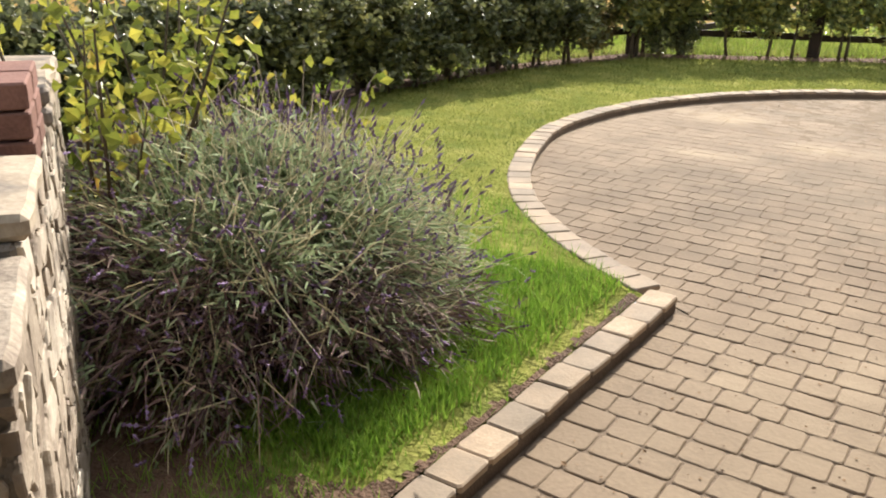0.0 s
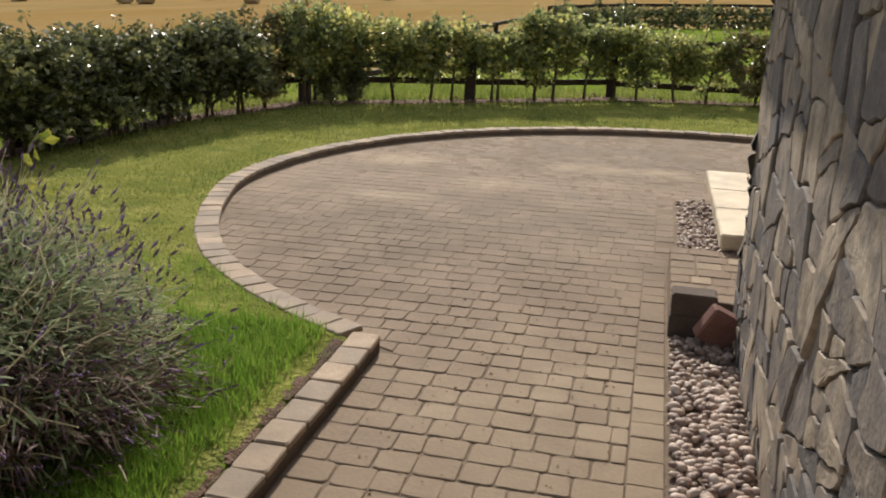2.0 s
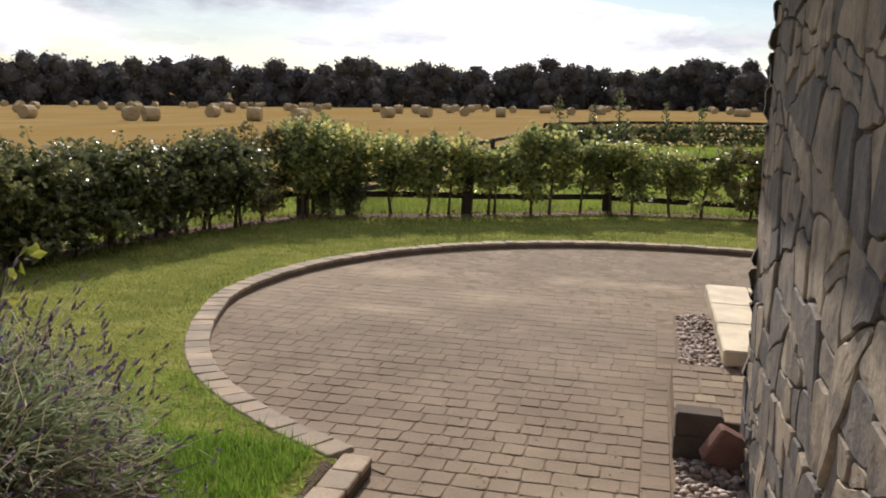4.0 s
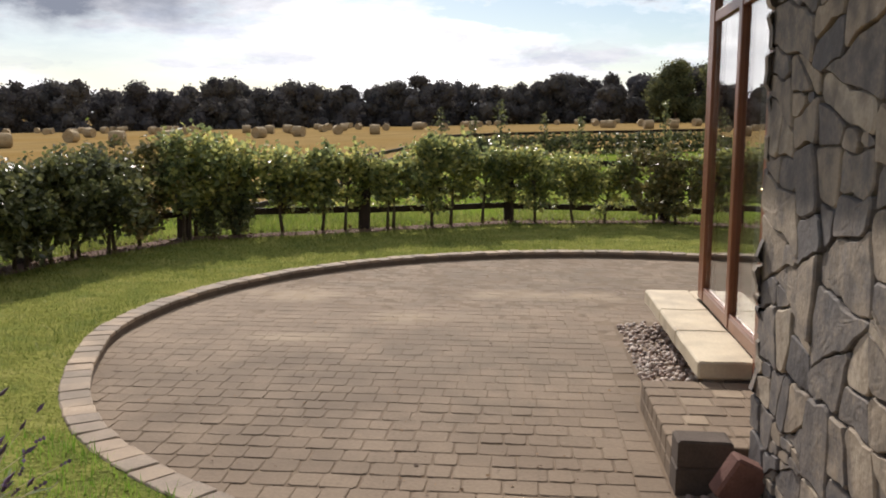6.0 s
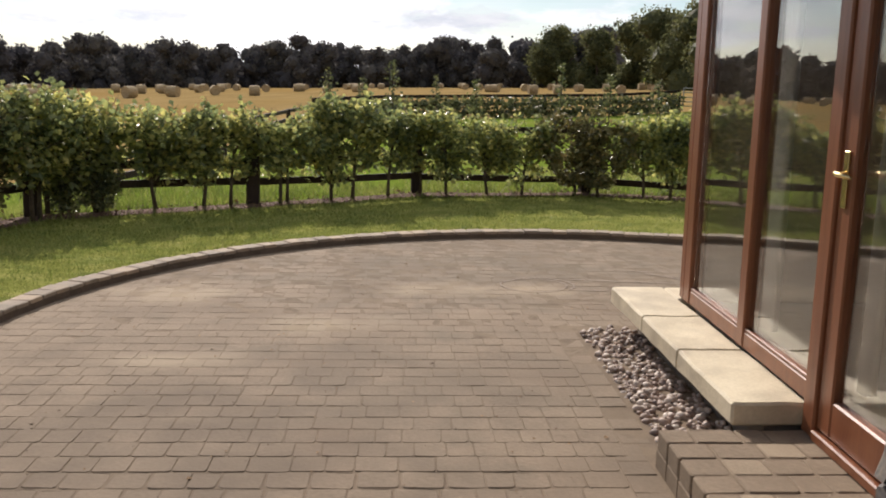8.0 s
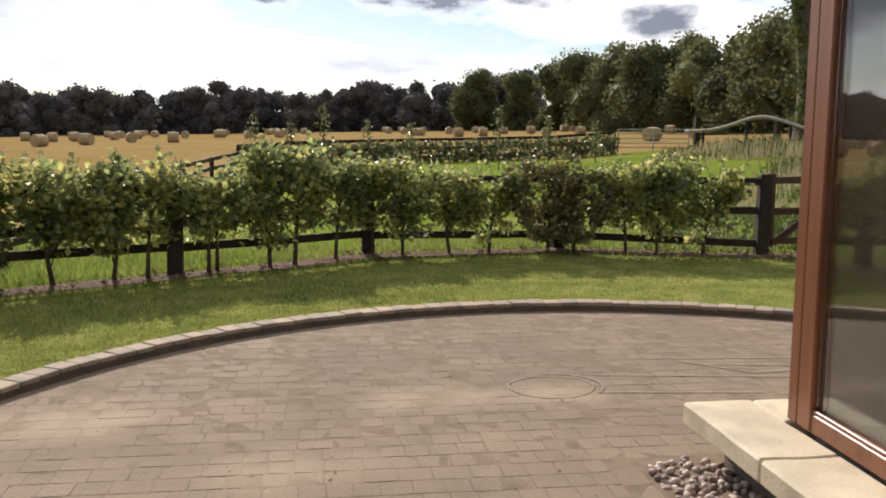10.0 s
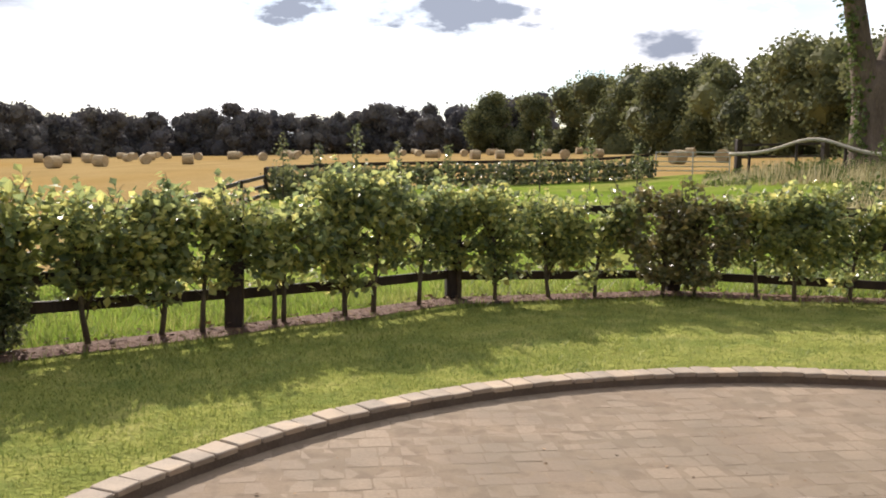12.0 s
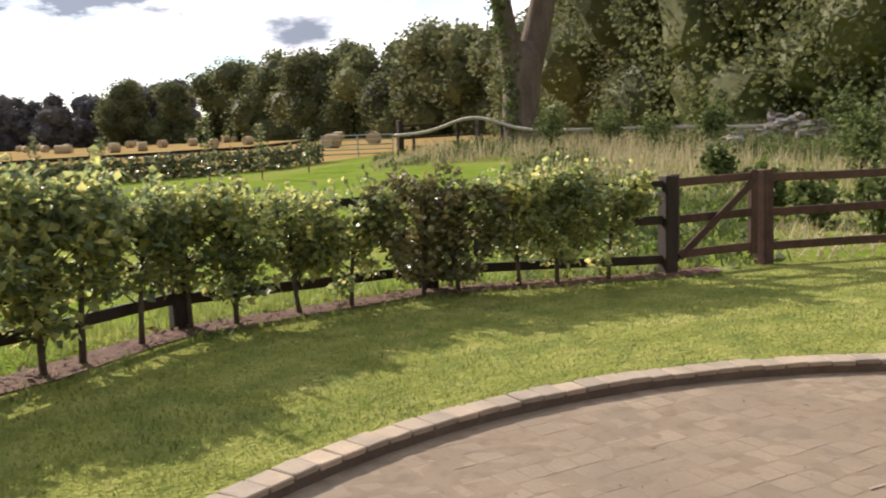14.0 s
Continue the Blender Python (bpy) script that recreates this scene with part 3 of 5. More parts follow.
COURSE, JOINTW = 0.158, 0.0055
LENGTHS = (0.125, 0.148, 0.165, 0.188)
sett_meshes = {}
for L in LENGTHS:
    for alt in range(3):
        h, d = L / 2 - JOINTW / 2, COURSE / 2 - JOINTW / 2
        ring = [Vector((sx * h + rnd.uniform(-0.005, 0.004), sy * d + rnd.uniform(-0.005, 0.004))) for sx, sy in ((-1, -1), (1, -1), (1, 1), (-1, 1))]
        ring = tumbled(ring)
        sett_meshes[L, alt] = sett_shape(ring, 0.0)
shared = {(k, mat.name): mesh("sett", *v, mat) for k, v in sett_meshes.items() for mat in (SETT, SETT_PALE)}
PATCHES = [(-0.35, 0.14, 3.35, 4.25, 0.7), (-0.75, -0.3, 3.3, 3.6, 0.3)]
paving_poly = [(KERB_X1, -6.0), (KERB_X1, 4.06)] + inner_line[1:] + [(3.0, 4.9), (WALL_X, 4.9), (WALL_X, -6)]
rest, rest_pale, parts_made = Soup(), Soup(), 0
row = 0
y = -3.0
inner_v = [Vector(p) for p in inner_line]
while y < 12.4:
    x = -3.9 + rnd.uniform(0, 0.2) if y > 3.95 else KERB_X1 + 0.004
    xmax = 4.6
    if y < 4.8:
        xmax = BED_X - 0.15
    elif y < 6.02:
        xmax = BED_X - 0.15
    elif y < 8.27:
        xmax = 0.37 - 0.15
    while x < xmax:
        L = rnd.choice(LENGTHS)
        L = L if x + L < xmax - 0.07 else max(xmax - x, 0.07)
        c = Vector((x + L / 2, y))
        x += L
        if not inside(c, paving_poly) and not (abs(c.x - KERB_X1) < L / 2 and c.y < 4.0):
            if min((c - q).length for q in inner_v) > 0.2:
                continue
        full = L in LENGTHS
        h, d = L / 2 - JOINTW / 2, COURSE / 2 - JOINTW / 2
        c.y += rnd.uniform(-0.003, 0.003)
        poly = [c + Vector((sx * h + rnd.uniform(-0.002, 0.002), sy * d + rnd.uniform(-0.002, 0.002))) for sx, sy in ((-1, -1), (1, -1), (1, 1), (-1, 1))]
        cut = False
        if c.y < 4.0 and c.x - L / 2 < KERB_X1:
            poly, cut = clip(poly, Vector((KERB_X1 + 0.004, 0)), Vector((1, 0))), True
        near = min(range(len(inner_v)), key=lambda k: (inner_v[k] - c).length)
        if c.y > 3.9 and (inner_v[near] - c).length < 0.3:
            a, b = inner_v[max(near - 1, 0)], inner_v[min(near + 1, len(inner_v) - 1)]
            d2 = (b - a).normalized()
            got = clip(poly, inner_v[near], Vector((d2.y, -d2.x)))
            cut = cut or len(got) != 4 or got != poly
            poly = got
        if len(poly) < 3:
            continue
        area = abs(sum(p.cross(q) for p, q in zip(poly, poly[1:] + poly[:1]))) / 2
        if area < 0.003:
            continue
        pale = any(x0 < c.x < x1 and y0 < c.y < y1 and rnd.random() < w for x0, x1, y0, y1, w in PATCHES)
        if full and not cut and 1.2 < c.y < 6.4 and parts_made < 298:
            ob = child("sett", shared[(L, rnd.randrange(3)), (SETT_PALE if pale else SETT).name], paving)
            ob.matrix_basis = pose(c.x, c.y + rnd.uniform(-0.003, 0.003), rnd.uniform(-0.0015, 0.001), rnd.uniform(-0.5, 0.5), rnd.uniform(-0.5, 0.5), rnd.uniform(-0.9, 0.9))
            parts_made += 1
        else:
            (rest_pale if pale else rest).add(*sett_shape(tumbled(poly, 0.016) if len(poly) == 4 else poly, 0.0, rnd.uniform(-0.0015, 0.001) * (1 if c.y < 6 else 0.4), 0.005 if c.y < 5 else 0.0012))
    y += COURSE
# header course along the pebble bed
hy = -3.0
while hy < 8.4:
    L = rnd.choice((0.14, 0.17, 0.2))
    x1 = BED_X if hy < 6.05 else 0.37
    poly = [Vector((x1 - 0.147, hy + 0.003)), Vector((x1 - 0.003, hy + 0.003)), Vector((x1 - 0.003, hy + L - 0.003)), Vector((x1 - 0.147, hy + L - 0.003))]
    if hy + L < 8.5:
        (rest_pale if 3.3 < hy < 4.0 else rest).add(*sett_shape(poly, 0.0, rnd.uniform(-0.003, 0.003)))
    hy += L
tagged(child("setts", rest.mesh("setts", SETT), paving), "buff and brown concrete setts", kind="stuff")
tagged(child("pale_setts", rest_pale.mesh("pale_setts", SETT_PALE), paving), "paler buff concrete setts", kind="stuff")

paving.data.materials.append(JOINT_FULL)
for face_of_circle in list(paving.data.polygons)[1:]:
    face_of_circle.material_index = 1

# kerbs
kerb_meshes = []
for k in range(5):
    h, w = 0.0785, 0.088
    ring = [Vector((sx * h + rnd.uniform(-0.0025, 0.0025), sy * w + rnd.uniform(-0.004, 0.004))) for sx, sy in ((-1, -1), (1, -1), (1, 1), (-1, 1))]
    ring = [q for a, b, o in zip(ring, ring[1:] + ring[:1], ring[-1:] + ring[:-1]) for q in (a.lerp(o, 0.012 / (a - o).length), a.lerp(b, 0.012 / (b - a).length))]
    kerb_meshes.append(mesh("kerb_block", *sett_shape(ring, 0.08, 0, 0.007, 0.05), KERB))
kerb = thing("kerb", CX, CY, 0, label="raised kerb of tumbled buff concrete blocks", category="kerb", kind="structure")
kerb.matrix_basis = Matrix()
# dark band below the blocks: the shaded kerb face, with shade in its colour
haunch = Soup()
for line, off in ((kerb_line, 0.084), ([(-1.239, -6.0), (-1.239, 4.06)], 0.075)):
    for k, p in enumerate(line):
        a, b = Vector(line[max(k - 1, 0)]), Vector(line[min(k + 1, len(line) - 1)])
        d = (b - a).normalized()
        nrm = Vector((d.y, -d.x))
        for s, z in ((off, -0.03), (off, 0.056), (-off, 0.056), (-off, -0.03)):
            q = Vector(p) + nrm * s
            haunch.v.append((q.x, q.y, z))
        if k:
            n = len(haunch.v) - 8
            haunch.f += [(n + j, n + j + 1, n + j + 5, n + j + 4) for j in range(3)]
    n = len(haunch.v)
    haunch.f += [(n - 4, n - 3, n - 2, n - 1)]
child("haunch", haunch.mesh("haunch", KERB_SHADE), kerb, "kerb face under the blocks, coloured dark for its shade")
for p, d in resample(kerb_line, 0.16):
    a = math.degrees(math.atan2(d.y, d.x))
    child("kerb_block", rnd.choice(kerb_meshes), kerb, m=pose(p.x, p.y, rnd.uniform(-0.005, 0.003), rnd.uniform(-1.5, 1.5), rnd.uniform(-1, 1), a + rnd.uniform(-1.5, 1.5)))
yy = 3.975
while yy > -6:
    child("kerb_block", rnd.choice(kerb_meshes), kerb, m=pose((KERB_X0 + KERB_X1) / 2, yy, rnd.uniform(-0.005, 0.004), rnd.uniform(-1, 1), rnd.uniform(-1, 1), 90 + rnd.uniform(-1.2, 1.2)) @ Matrix.Diagonal((1.27, 0.885, 1, 1)))
    yy -= 0.203

# ---------------------------------------------------------------- house


def rubble(u0, u1, v0, v1, seed, small=0.012, large=0.15):
    """Angular stone outlines of mixed size that fill a rectangle, split again and again by slanting joints."""
    r = random.Random(seed)
    todo, out = [[Vector((u0, v0)), Vector((u1, v0)), Vector((u1, v1)), Vector((u0, v1))]], []
    while todo:
        poly = todo.pop()
        area = abs(sum(p.cross(q) for p, q in zip(poly, poly[1:] + poly[:1]))) / 2
        us, vs = [p.x for p in poly], [p.y for p in poly]
        wide, tall = max(us) - min(us), max(vs) - min(vs)
        limit = small * (large / small) ** (r.random() ** 0.55)
        if area < limit and max(wide, tall) < 2.4 * min(wide, tall) or area < 0.006:
            out.append(poly)
            continue
        c = Vector(((max(us) + min(us)) / 2, (max(vs) + min(vs)) / 2))
        lean = r.gauss(0, 0.27)
        across = wide > 1.55 * tall if r.random() < 0.9 else wide < 1.55 * tall
        nrm = Vector((math.cos(lean), math.sin(lean))) if across else Vector((-math.sin(lean), math.cos(lean)))
        p = c + nrm * (wide if across else tall) * r.uniform(-0.17, 0.17)
        halves = [q for q in (clip(poly, p, nrm), clip(poly, p, -nrm)) if len(q) > 2]
        if len(halves) < 2:
            out.append(poly)
        else:
            todo += halves
    return out


def stone(poly, gap, depth, r, rows=4, tilt=0.14):
    """A cleft-faced stone over an outline: x, y in the wall's plane, z outwards."""
    poly = tumbled(poly, 0.036)
    c = sum(poly, Vector((0, 0))) / len(poly)
    depth *= r.uniform(0.75, 1.35)
    ring = []
    for a, b in zip(poly, poly[1:] + poly[:1]):
        far = (b - a).length
        n = max(1, int(far / 0.05))
        ring += [a.lerp(b, k / n) for k in range(n)]
    ring = [p + 0.036 * Vector((noise.noise((p.x * 5.5, p.y * 5.5, 1.0)), noise.noise((p.x * 5.5, p.y * 5.5, 9.0)))) + 0.012 * Vector((noise.noise((p.x * 19, p.y * 19, 1.0)), noise.noise((p.x * 19, p.y * 19, 9.0)))) for p in ring]
    c = sum(ring, Vector((0, 0))) / len(ring)
    size = max((p - c).length for p in ring)
    ring = [p + (c - p).normalized() * min(gap * r.uniform(0.3, 2.0), size * 0.25) for p in ring]
    n = len(ring)
    v = [(p.x, p.y, -0.03) for p in ring]
    slope = Vector((r.uniform(-tilt, tilt), r.uniform(-tilt, tilt)))
    seed = r.uniform(0, 50)
    for k in range(rows):
        s = (1.0, 0.95, 0.66, 0.33)[k]
        for p in ring:
            q = c + (p - c) * s
            up = depth * (0.72 if k == 0 else 1.0) + slope.dot(q - c) * 0.36
            up += 0.004 * noise.noise((q.x * 7, q.y * 7, seed)) + 0.002 * noise.noise((q.x * 24, q.y * 24, seed))
            v.append((q.x, q.y, max(up, 0.0)))
    v.append((c.x, c.y, depth + 0.004 * noise.noise((c.x * 7, c.y * 7, seed))))
    f = []
    for k in range(rows):
        for i in range(n):
            j = (i + 1) % n
            f.append((k * n + i, k * n + j, (k + 1) * n + j, (k + 1) * n + i))
    f += [(rows * n + i, rows * n + (i + 1) % n, (rows + 1) * n) for i in range(n)]
    return v, f


house = tagged(new("house_wall", None), "rubble stone house wall of grey and buff stones", "stone wall", kind="structure")
WALL_END = 4.86
part("wall_core", block(WALL_X + 0.04, WALL_X + 0.42, -6, WALL_END - 0.04, -0.1, 3.2, bevel=0), MORTAR, house)
r = random.Random(3)
# face towards the path: u runs along -y so that the stones look out towards -x
face = Matrix(((0, 0, -1, WALL_X + 0.04), (-1, 0, 0, 0), (0, 1, 0, 0), (0, 0, 0, 1)))
for poly in rubble(-WALL_END, 0.4, -0.05, 3.2, 11):
    ob = child("stone", mesh("stone", *stone(poly, 0.0055, 0.022, r, tilt=0.1), STONE), house, m=face)
ret = Matrix(((1, 0, 0, 0), (0, 0, 1, WALL_END - 0.04), (0, 1, 0, 0), (0, 0, 0, 1)))
for poly in rubble(WALL_X + 0.0, WALL_X + 0.42, -0.05, 3.2, 12):
    child("stone", mesh("stone", *stone(poly[::-1], 0.007, 0.025, r), STONE), house, m=ret)

# sunroom: solid inner walls, roof, and the glazed front
GX, G0, G1 = 1.0, 4.86, 7.86
inner_wall = tagged(new("sunroom_wall", None), "plastered inner walls of the sunroom", "wall", kind="structure")
part("wall_back", block(4.6, 4.8, -6, 8.0, -0.1, 3.2, bevel=0), PLASTER, inner_wall)
part("wall_side", block(1.07, 4.6, -6.2, -6.0, -0.1, 3.2, bevel=0), PLASTER, inner_wall)
part("wall_end", block(1.12, 4.6, 7.8, 8.0, -0.1, 3.2, bevel=0), PLASTER, inner_wall)
tagged(new("sunroom_floor", part("tmp", block(WALL_X + 0.43, 4.6, -6, 7.8, 0.12, 0.3, bevel=0), FLOORTILE, None).data), "pale tiled sunroom floor", "floor", kind="structure")
bpy.data.objects.remove(bpy.data.objects["tmp"])
tagged(new("house_roof", part("tmp", block(WALL_X - 0.66, 4.8, -6.2, 8.4, 3.204, 3.4, bevel=0.01), SLATE, None).data), "dark slate house roof with deep eaves", "roof", kind="structure")
bpy.data.objects.remove(bpy.data.objects["tmp"])
tagged(new("ceiling", part("tmp", block(WALL_X + 0.43, 4.6, -6, 7.8, 3.1, 3.2, bevel=0), PLASTER, None).data), "plain sunroom ceiling", "ceiling", kind="structure")
bpy.data.objects.remove(bpy.data.objects["tmp"])


def pane(parent, y0, y1, z0, z1, x=GX + 0.03):
    bm = block(x, x + 0.006, y0, y1, z0, z1, bevel=0)
    box(bm, x + 0.02, x + 0.026, y0, y1, z0, z1, bevel=0)
    ob = part("pane", bm, GLASS, parent)
    ob.visible_shadow = False
    return ob


window = tagged(new("window_1", None), "tall glazed sunroom window in varnished red-brown hardwood", "window", kind="structure")
SILL = 0.30
for y0, y1 in ((7.74, 7.86), (6.78, 6.88)):
    part("mullion", block(GX, GX + 0.09, y0, y1, SILL, 3.1, bevel=0.008), FRAMEWOOD, window)
for z0, z1 in ((SILL, SILL + 0.09), (2.42, 2.5), (3.0, 3.1)):
    for y0, y1 in ((5.98, 6.78), (6.88, 7.74)):
        part("rail", block(GX + 0.006, GX + 0.084, y0, y1, z0, z1, bevel=0.006), FRAMEWOOD, window)
        if z0 == SILL:
            part("glazing_bead", block(GX + 0.008, GX + 0.03, y0 + 0.002, y1 - 0.002, z1 + 0.001, z1 + 0.02, bevel=0.004), FRAMEWOOD, window)
for y0, y1 in ((5.98, 6.78), (6.88, 7.74)):
    pane(window, y0, y1, SILL + 0.09, 2.42)
    pane(window, y0, y1, 2.5, 3.0)
part("corner_post", block(GX + 0.002, GX + 0.12, 7.862, 7.95, SILL, 3.1, bevel=0.008), FRAMEWOOD, window)
door = tagged(new("door_1", None), "glazed hardwood door with a brass lever handle", "door", kind="structure")
part("jamb", block(GX - 0.012, GX + 0.1, 5.87, 5.98, 0.17, 3.1, bevel=0.008), FRAMEWOOD, door)
part("jamb", block(GX - 0.012, GX + 0.1, 4.866, 4.93, 0.17, 3.1, bevel=0.008), FRAMEWOOD, door)
part("threshold", block(GX - 0.02, GX + 0.1, 4.93, 5.87, 0.17, 0.215, bevel=0.006), FRAMEWOOD, door)
part("stile", block(GX + 0.002, GX + 0.06, 5.75, 5.866, 0.22, 2.42, bevel=0.008), FRAMEWOOD, door)
part("stile", block(GX + 0.002, GX + 0.06, 4.934, 5.05, 0.22, 2.42, bevel=0.008), FRAMEWOOD, door)
part("rail", block(GX + 0.004, GX + 0.058, 5.05, 5.75, 0.22, 0.38, bevel=0.008), FRAMEWOOD, door)
part("rail", block(GX + 0.004, GX + 0.058, 5.05, 5.75, 2.3, 2.42, bevel=0.008), FRAMEWOOD, door)
part("transom", block(GX - 0.01, GX + 0.09, 4.93, 5.87, 2.424, 2.5, bevel=0.008), FRAMEWOOD, door)
part("head", block(GX - 0.01, GX + 0.09, 4.93, 5.87, 3.0, 3.1, bevel=0.008), FRAMEWOOD, door)
pane(door, 5.05, 5.75, 0.38, 2.3)
pane(door, 4.93, 5.87, 2.5, 3.0)
plate = part("handle_plate", block(GX - 0.008, GX + 0.001, 5.79, 5.83, 1.17, 1.4, bevel=0.003), BRASS, door, "brass handle plate")
hb = tube(bmesh.new(), [(GX - 0.008, 5.81, 1.31), (GX - 0.05, 5.81, 1.31), (GX - 0.055, 5.79, 1.31), (GX - 0.05, 5.68, 1.305)], [0.011, 0.011, 0.012, 0.008], 8)
part("handle", hb, BRASS, plate, "brass lever handle", True)

for ob in (window, door):
    ob.matrix_basis = Matrix.Translation((GX, 7.86, 0)) @ pose(0, 0, 0, 0, 0, -1.3) @ Matrix.Translation((-GX, -7.86, 0))

# sandstone sill step that wraps the sunroom corner, on a dark plinth
step = thing("sandstone_step", 0.62, 6.0, 0, label="pale sandstone slab step under the sunroom windows", category="stone step")
step.matrix_basis = Matrix()
r = random.Random(5)
for y0, y1 in ((6.0, 6.795), (6.8, 7.495), (7.5, 8.3)):
    bm = block(0.64, 1.0, y0, y1, 0.175, 0.285, bevel=0.012)
    bmesh.ops.subdivide_edges(bm, edges=[e for e in bm.edges if e.calc_length() > 0.1], cuts=5, use_grid_fill=True)
    for v in bm.verts:
        v.co += Vector((0.006, 0.004, 0.004)) * noise.noise(v.co * 9)
    part("slab", bm, SANDSTONE, step)
part("slab", block(1.004, 2.4, 7.96, 8.3, 0.175, 0.284, bevel=0.012), SANDSTONE, step)
tagged(new("plinth", part("tmp", block(0.8, 0.995, 6.03, 8.15, -0.03, 0.172, bevel=0.004), MORTAR, None).data), "dark rendered plinth under the sandstone step", "plinth", kind="structure")
bpy.data.objects.remove(bpy.data.objects["tmp"])

# landing of setts in front of the door
landing = thing("landing", 0.3, 4.8, 0, label="raised landing of buff concrete setts before the door", category="landing", kind="structure")
landing.matrix_basis = Matrix()
part("fill", block(0.325, 0.99, 4.9, 5.97, -0.03, 0.165, bevel=0), JOINT_FULL, landing)
ly = 4.90
while ly < 5.95:
    lx = 0.31
    while lx < 0.97:
        L = rnd.choice((0.125, 0.165, 0.205))
        L = min(L, 0.985 - lx)
        if L > 0.05:
            poly = [Vector((lx + 0.003, ly + 0.003)), Vector((lx + L - 0.003, ly + 0.003)), Vector((lx + L - 0.003, ly + 0.15)), Vector((lx + 0.003, ly + 0.15))]
            v, f = sett_shape(tumbled(poly, 0.014) if L > 0.1 else poly, 0.17, rnd.uniform(-0.003, 0.002), 0.006, 0.085)
            child("sett", mesh("sett", v, f, SETT_PALE if rnd.random() < 0.25 else SETT), landing)
        lx += L
    # blocks that face the edge
    poly = [Vector((0.312, ly + 0.004)), Vector((0.4, ly + 0.004)), Vector((0.4, ly + 0.148)), Vector((0.312, ly + 0.148))]
    v, f = sett_shape(poly, 0.082, 0, 0.01, -0.02)
    child("edge_block", mesh("edge_block", v, f, SETT), landing)
    ly += 0.155
for z0, z1, dx in ((-0.02, 0.125, 0.0), (0.13, 0.25, 0.004)):
    poly = [Vector((0.31 + dx, 4.74)), Vector((0.555 + dx, 4.74)), Vector((0.555 + dx, 4.895)), Vector((0.31 + dx, 4.895))]
    child("end_block", mesh("end_block", *sett_shape(poly, z1, 0, 0.012, z0), SHADED_BLOCK), landing, "dark grey-brown concrete block, deepened for its shaded front")
bm = block(-0.1, 0.1, -0.045, 0.045, 0, 0.2, bevel=0.012, m=pose(0, 0, 0, 0, 28, 0))
me = bpy.data.meshes.new("leaning_brick")
bm.to_mesh(me)
bm.free()
me.materials.append(BRICK)
ob = tagged(new("leaning_brick", me), "loose dull red brick leaning in the pebble bed", "brick")
ob.matrix_basis = pose(0.52, 4.63, 0.035, 10, 0, 12)

# pebble beds
pebble_meshes = []
for k in range(6):
    bm = bmesh.new()
    bmesh.ops.create_icosphere(bm, subdivisions=2, radius=1.0)
    for v in bm.verts:
        v.co *= 1 + 0.22 * noise.noise(v.co * 1.3 + Vector((k * 7, 0, 0)))
        v.co.z *= 0.6
        v.co.y *= 0.75
    me = bpy.data.meshes.new("pebble")
    bm.to_mesh(me)
    bm.free()
    me.materials.append(PEBBLE)
    me.polygons.foreach_set("use_smooth", [True] * len(me.polygons))
    pebble_meshes.append(me)
for x0, x1, y0, y1, count, lo, hi, own in ((BED_X + 0.01, WALL_X + 0.02, 1.2, 4.72, 1750, 0.015, 0.036, 300), (0.385, 0.8, 6.03, 8.22, 900, 0.014, 0.03, 290)):
    bedding = tagged(new("pebble_bed", mesh("pebble_bed", [(x0 - 0.01, y0, -0.024), (x1 + 0.05, y0, -0.024), (x1 + 0.05, y1, -0.024), (x0 - 0.01, y1, -0.024)], [(0, 1, 2, 3)], SOIL)), "bed of rounded pinkish-grey pebbles beside the wall", "pebble bed", kind="structure")
    loose = Soup()
    for k in range(count):
        size = rnd.uniform(lo, hi)
        m = pose(rnd.uniform(x0 + size * 0.7, x1 - size * 0.5), y1 - (y1 - y0) * (rnd.random() ** 0.9) - 0.0, rnd.uniform(-0.02, 0.016), rnd.uniform(-25, 25), rnd.uniform(-25, 25), rnd.uniform(0, 360)) @ Matrix.Diagonal((size, size, size, 1))
        if k % 5 == 0 and k // 5 < own:
            child("pebble", rnd.choice(pebble_meshes), bedding, m=m)
        else:
            me = rnd.choice(pebble_meshes)
            loose.add([tuple(m @ v.co) for v in me.vertices], [tuple(p.vertices) for p in me.polygons])
    tagged(child("pebbles", loose.mesh("pebbles", PEBBLE, True), bedding), "rounded pinkish-grey pebbles", kind="stuff")

# chalk ring and lines on the paving
drawing = thing("chalk_drawing", 0, 0, 0, label="faint pinkish chalk ring and lines on the setts", category="chalk drawing")


def chalk_arc(cx, cy, ra, rb, a0, a1, w=0.019):
    n, ring = 40, Soup()
    p = []
    for k in range(n + 1):
        a = radians(a0 + (a1 - a0) * k / n)
        j = 0.012 * noise.noise((k * 0.4, ra * 9, cx))
        p.append(Vector((cx + (ra + j) * math.cos(a), cy + (rb + j) * math.sin(a), 0.0065)))
    for k in range(n):
        d = (p[k + 1] - p[k]).normalized()
        ring.strip([p[k], p[k + 1]], [w / 2 * (0.6 + 0.5 * noise.noise((k, 0, cx)))] * 2, Vector((-d.y, d.x, 0)))
    child("ring", ring.mesh("ring", CHALK), drawing)


chalk_arc(0.29, 9.58, 0.28, 0.24, 0, 360)
chalk_arc(0.32, 9.6, 0.31, 0.27, -40, 120)


def chalk_line(a, b, w=0.014):
    a, b = Vector((*a, 0.0065)), Vector((*b, 0.0065))
    d = (b - a).normalized()
    n, ring = 20, Soup()
    for k in range(n):
        ring.strip([a.lerp(b, k / n), a.lerp(b, (k + 1) / n)], [w / 2] * 2, Vector((-d.y, d.x, 0)))
    child("line", ring.mesh("line", CHALK), drawing)


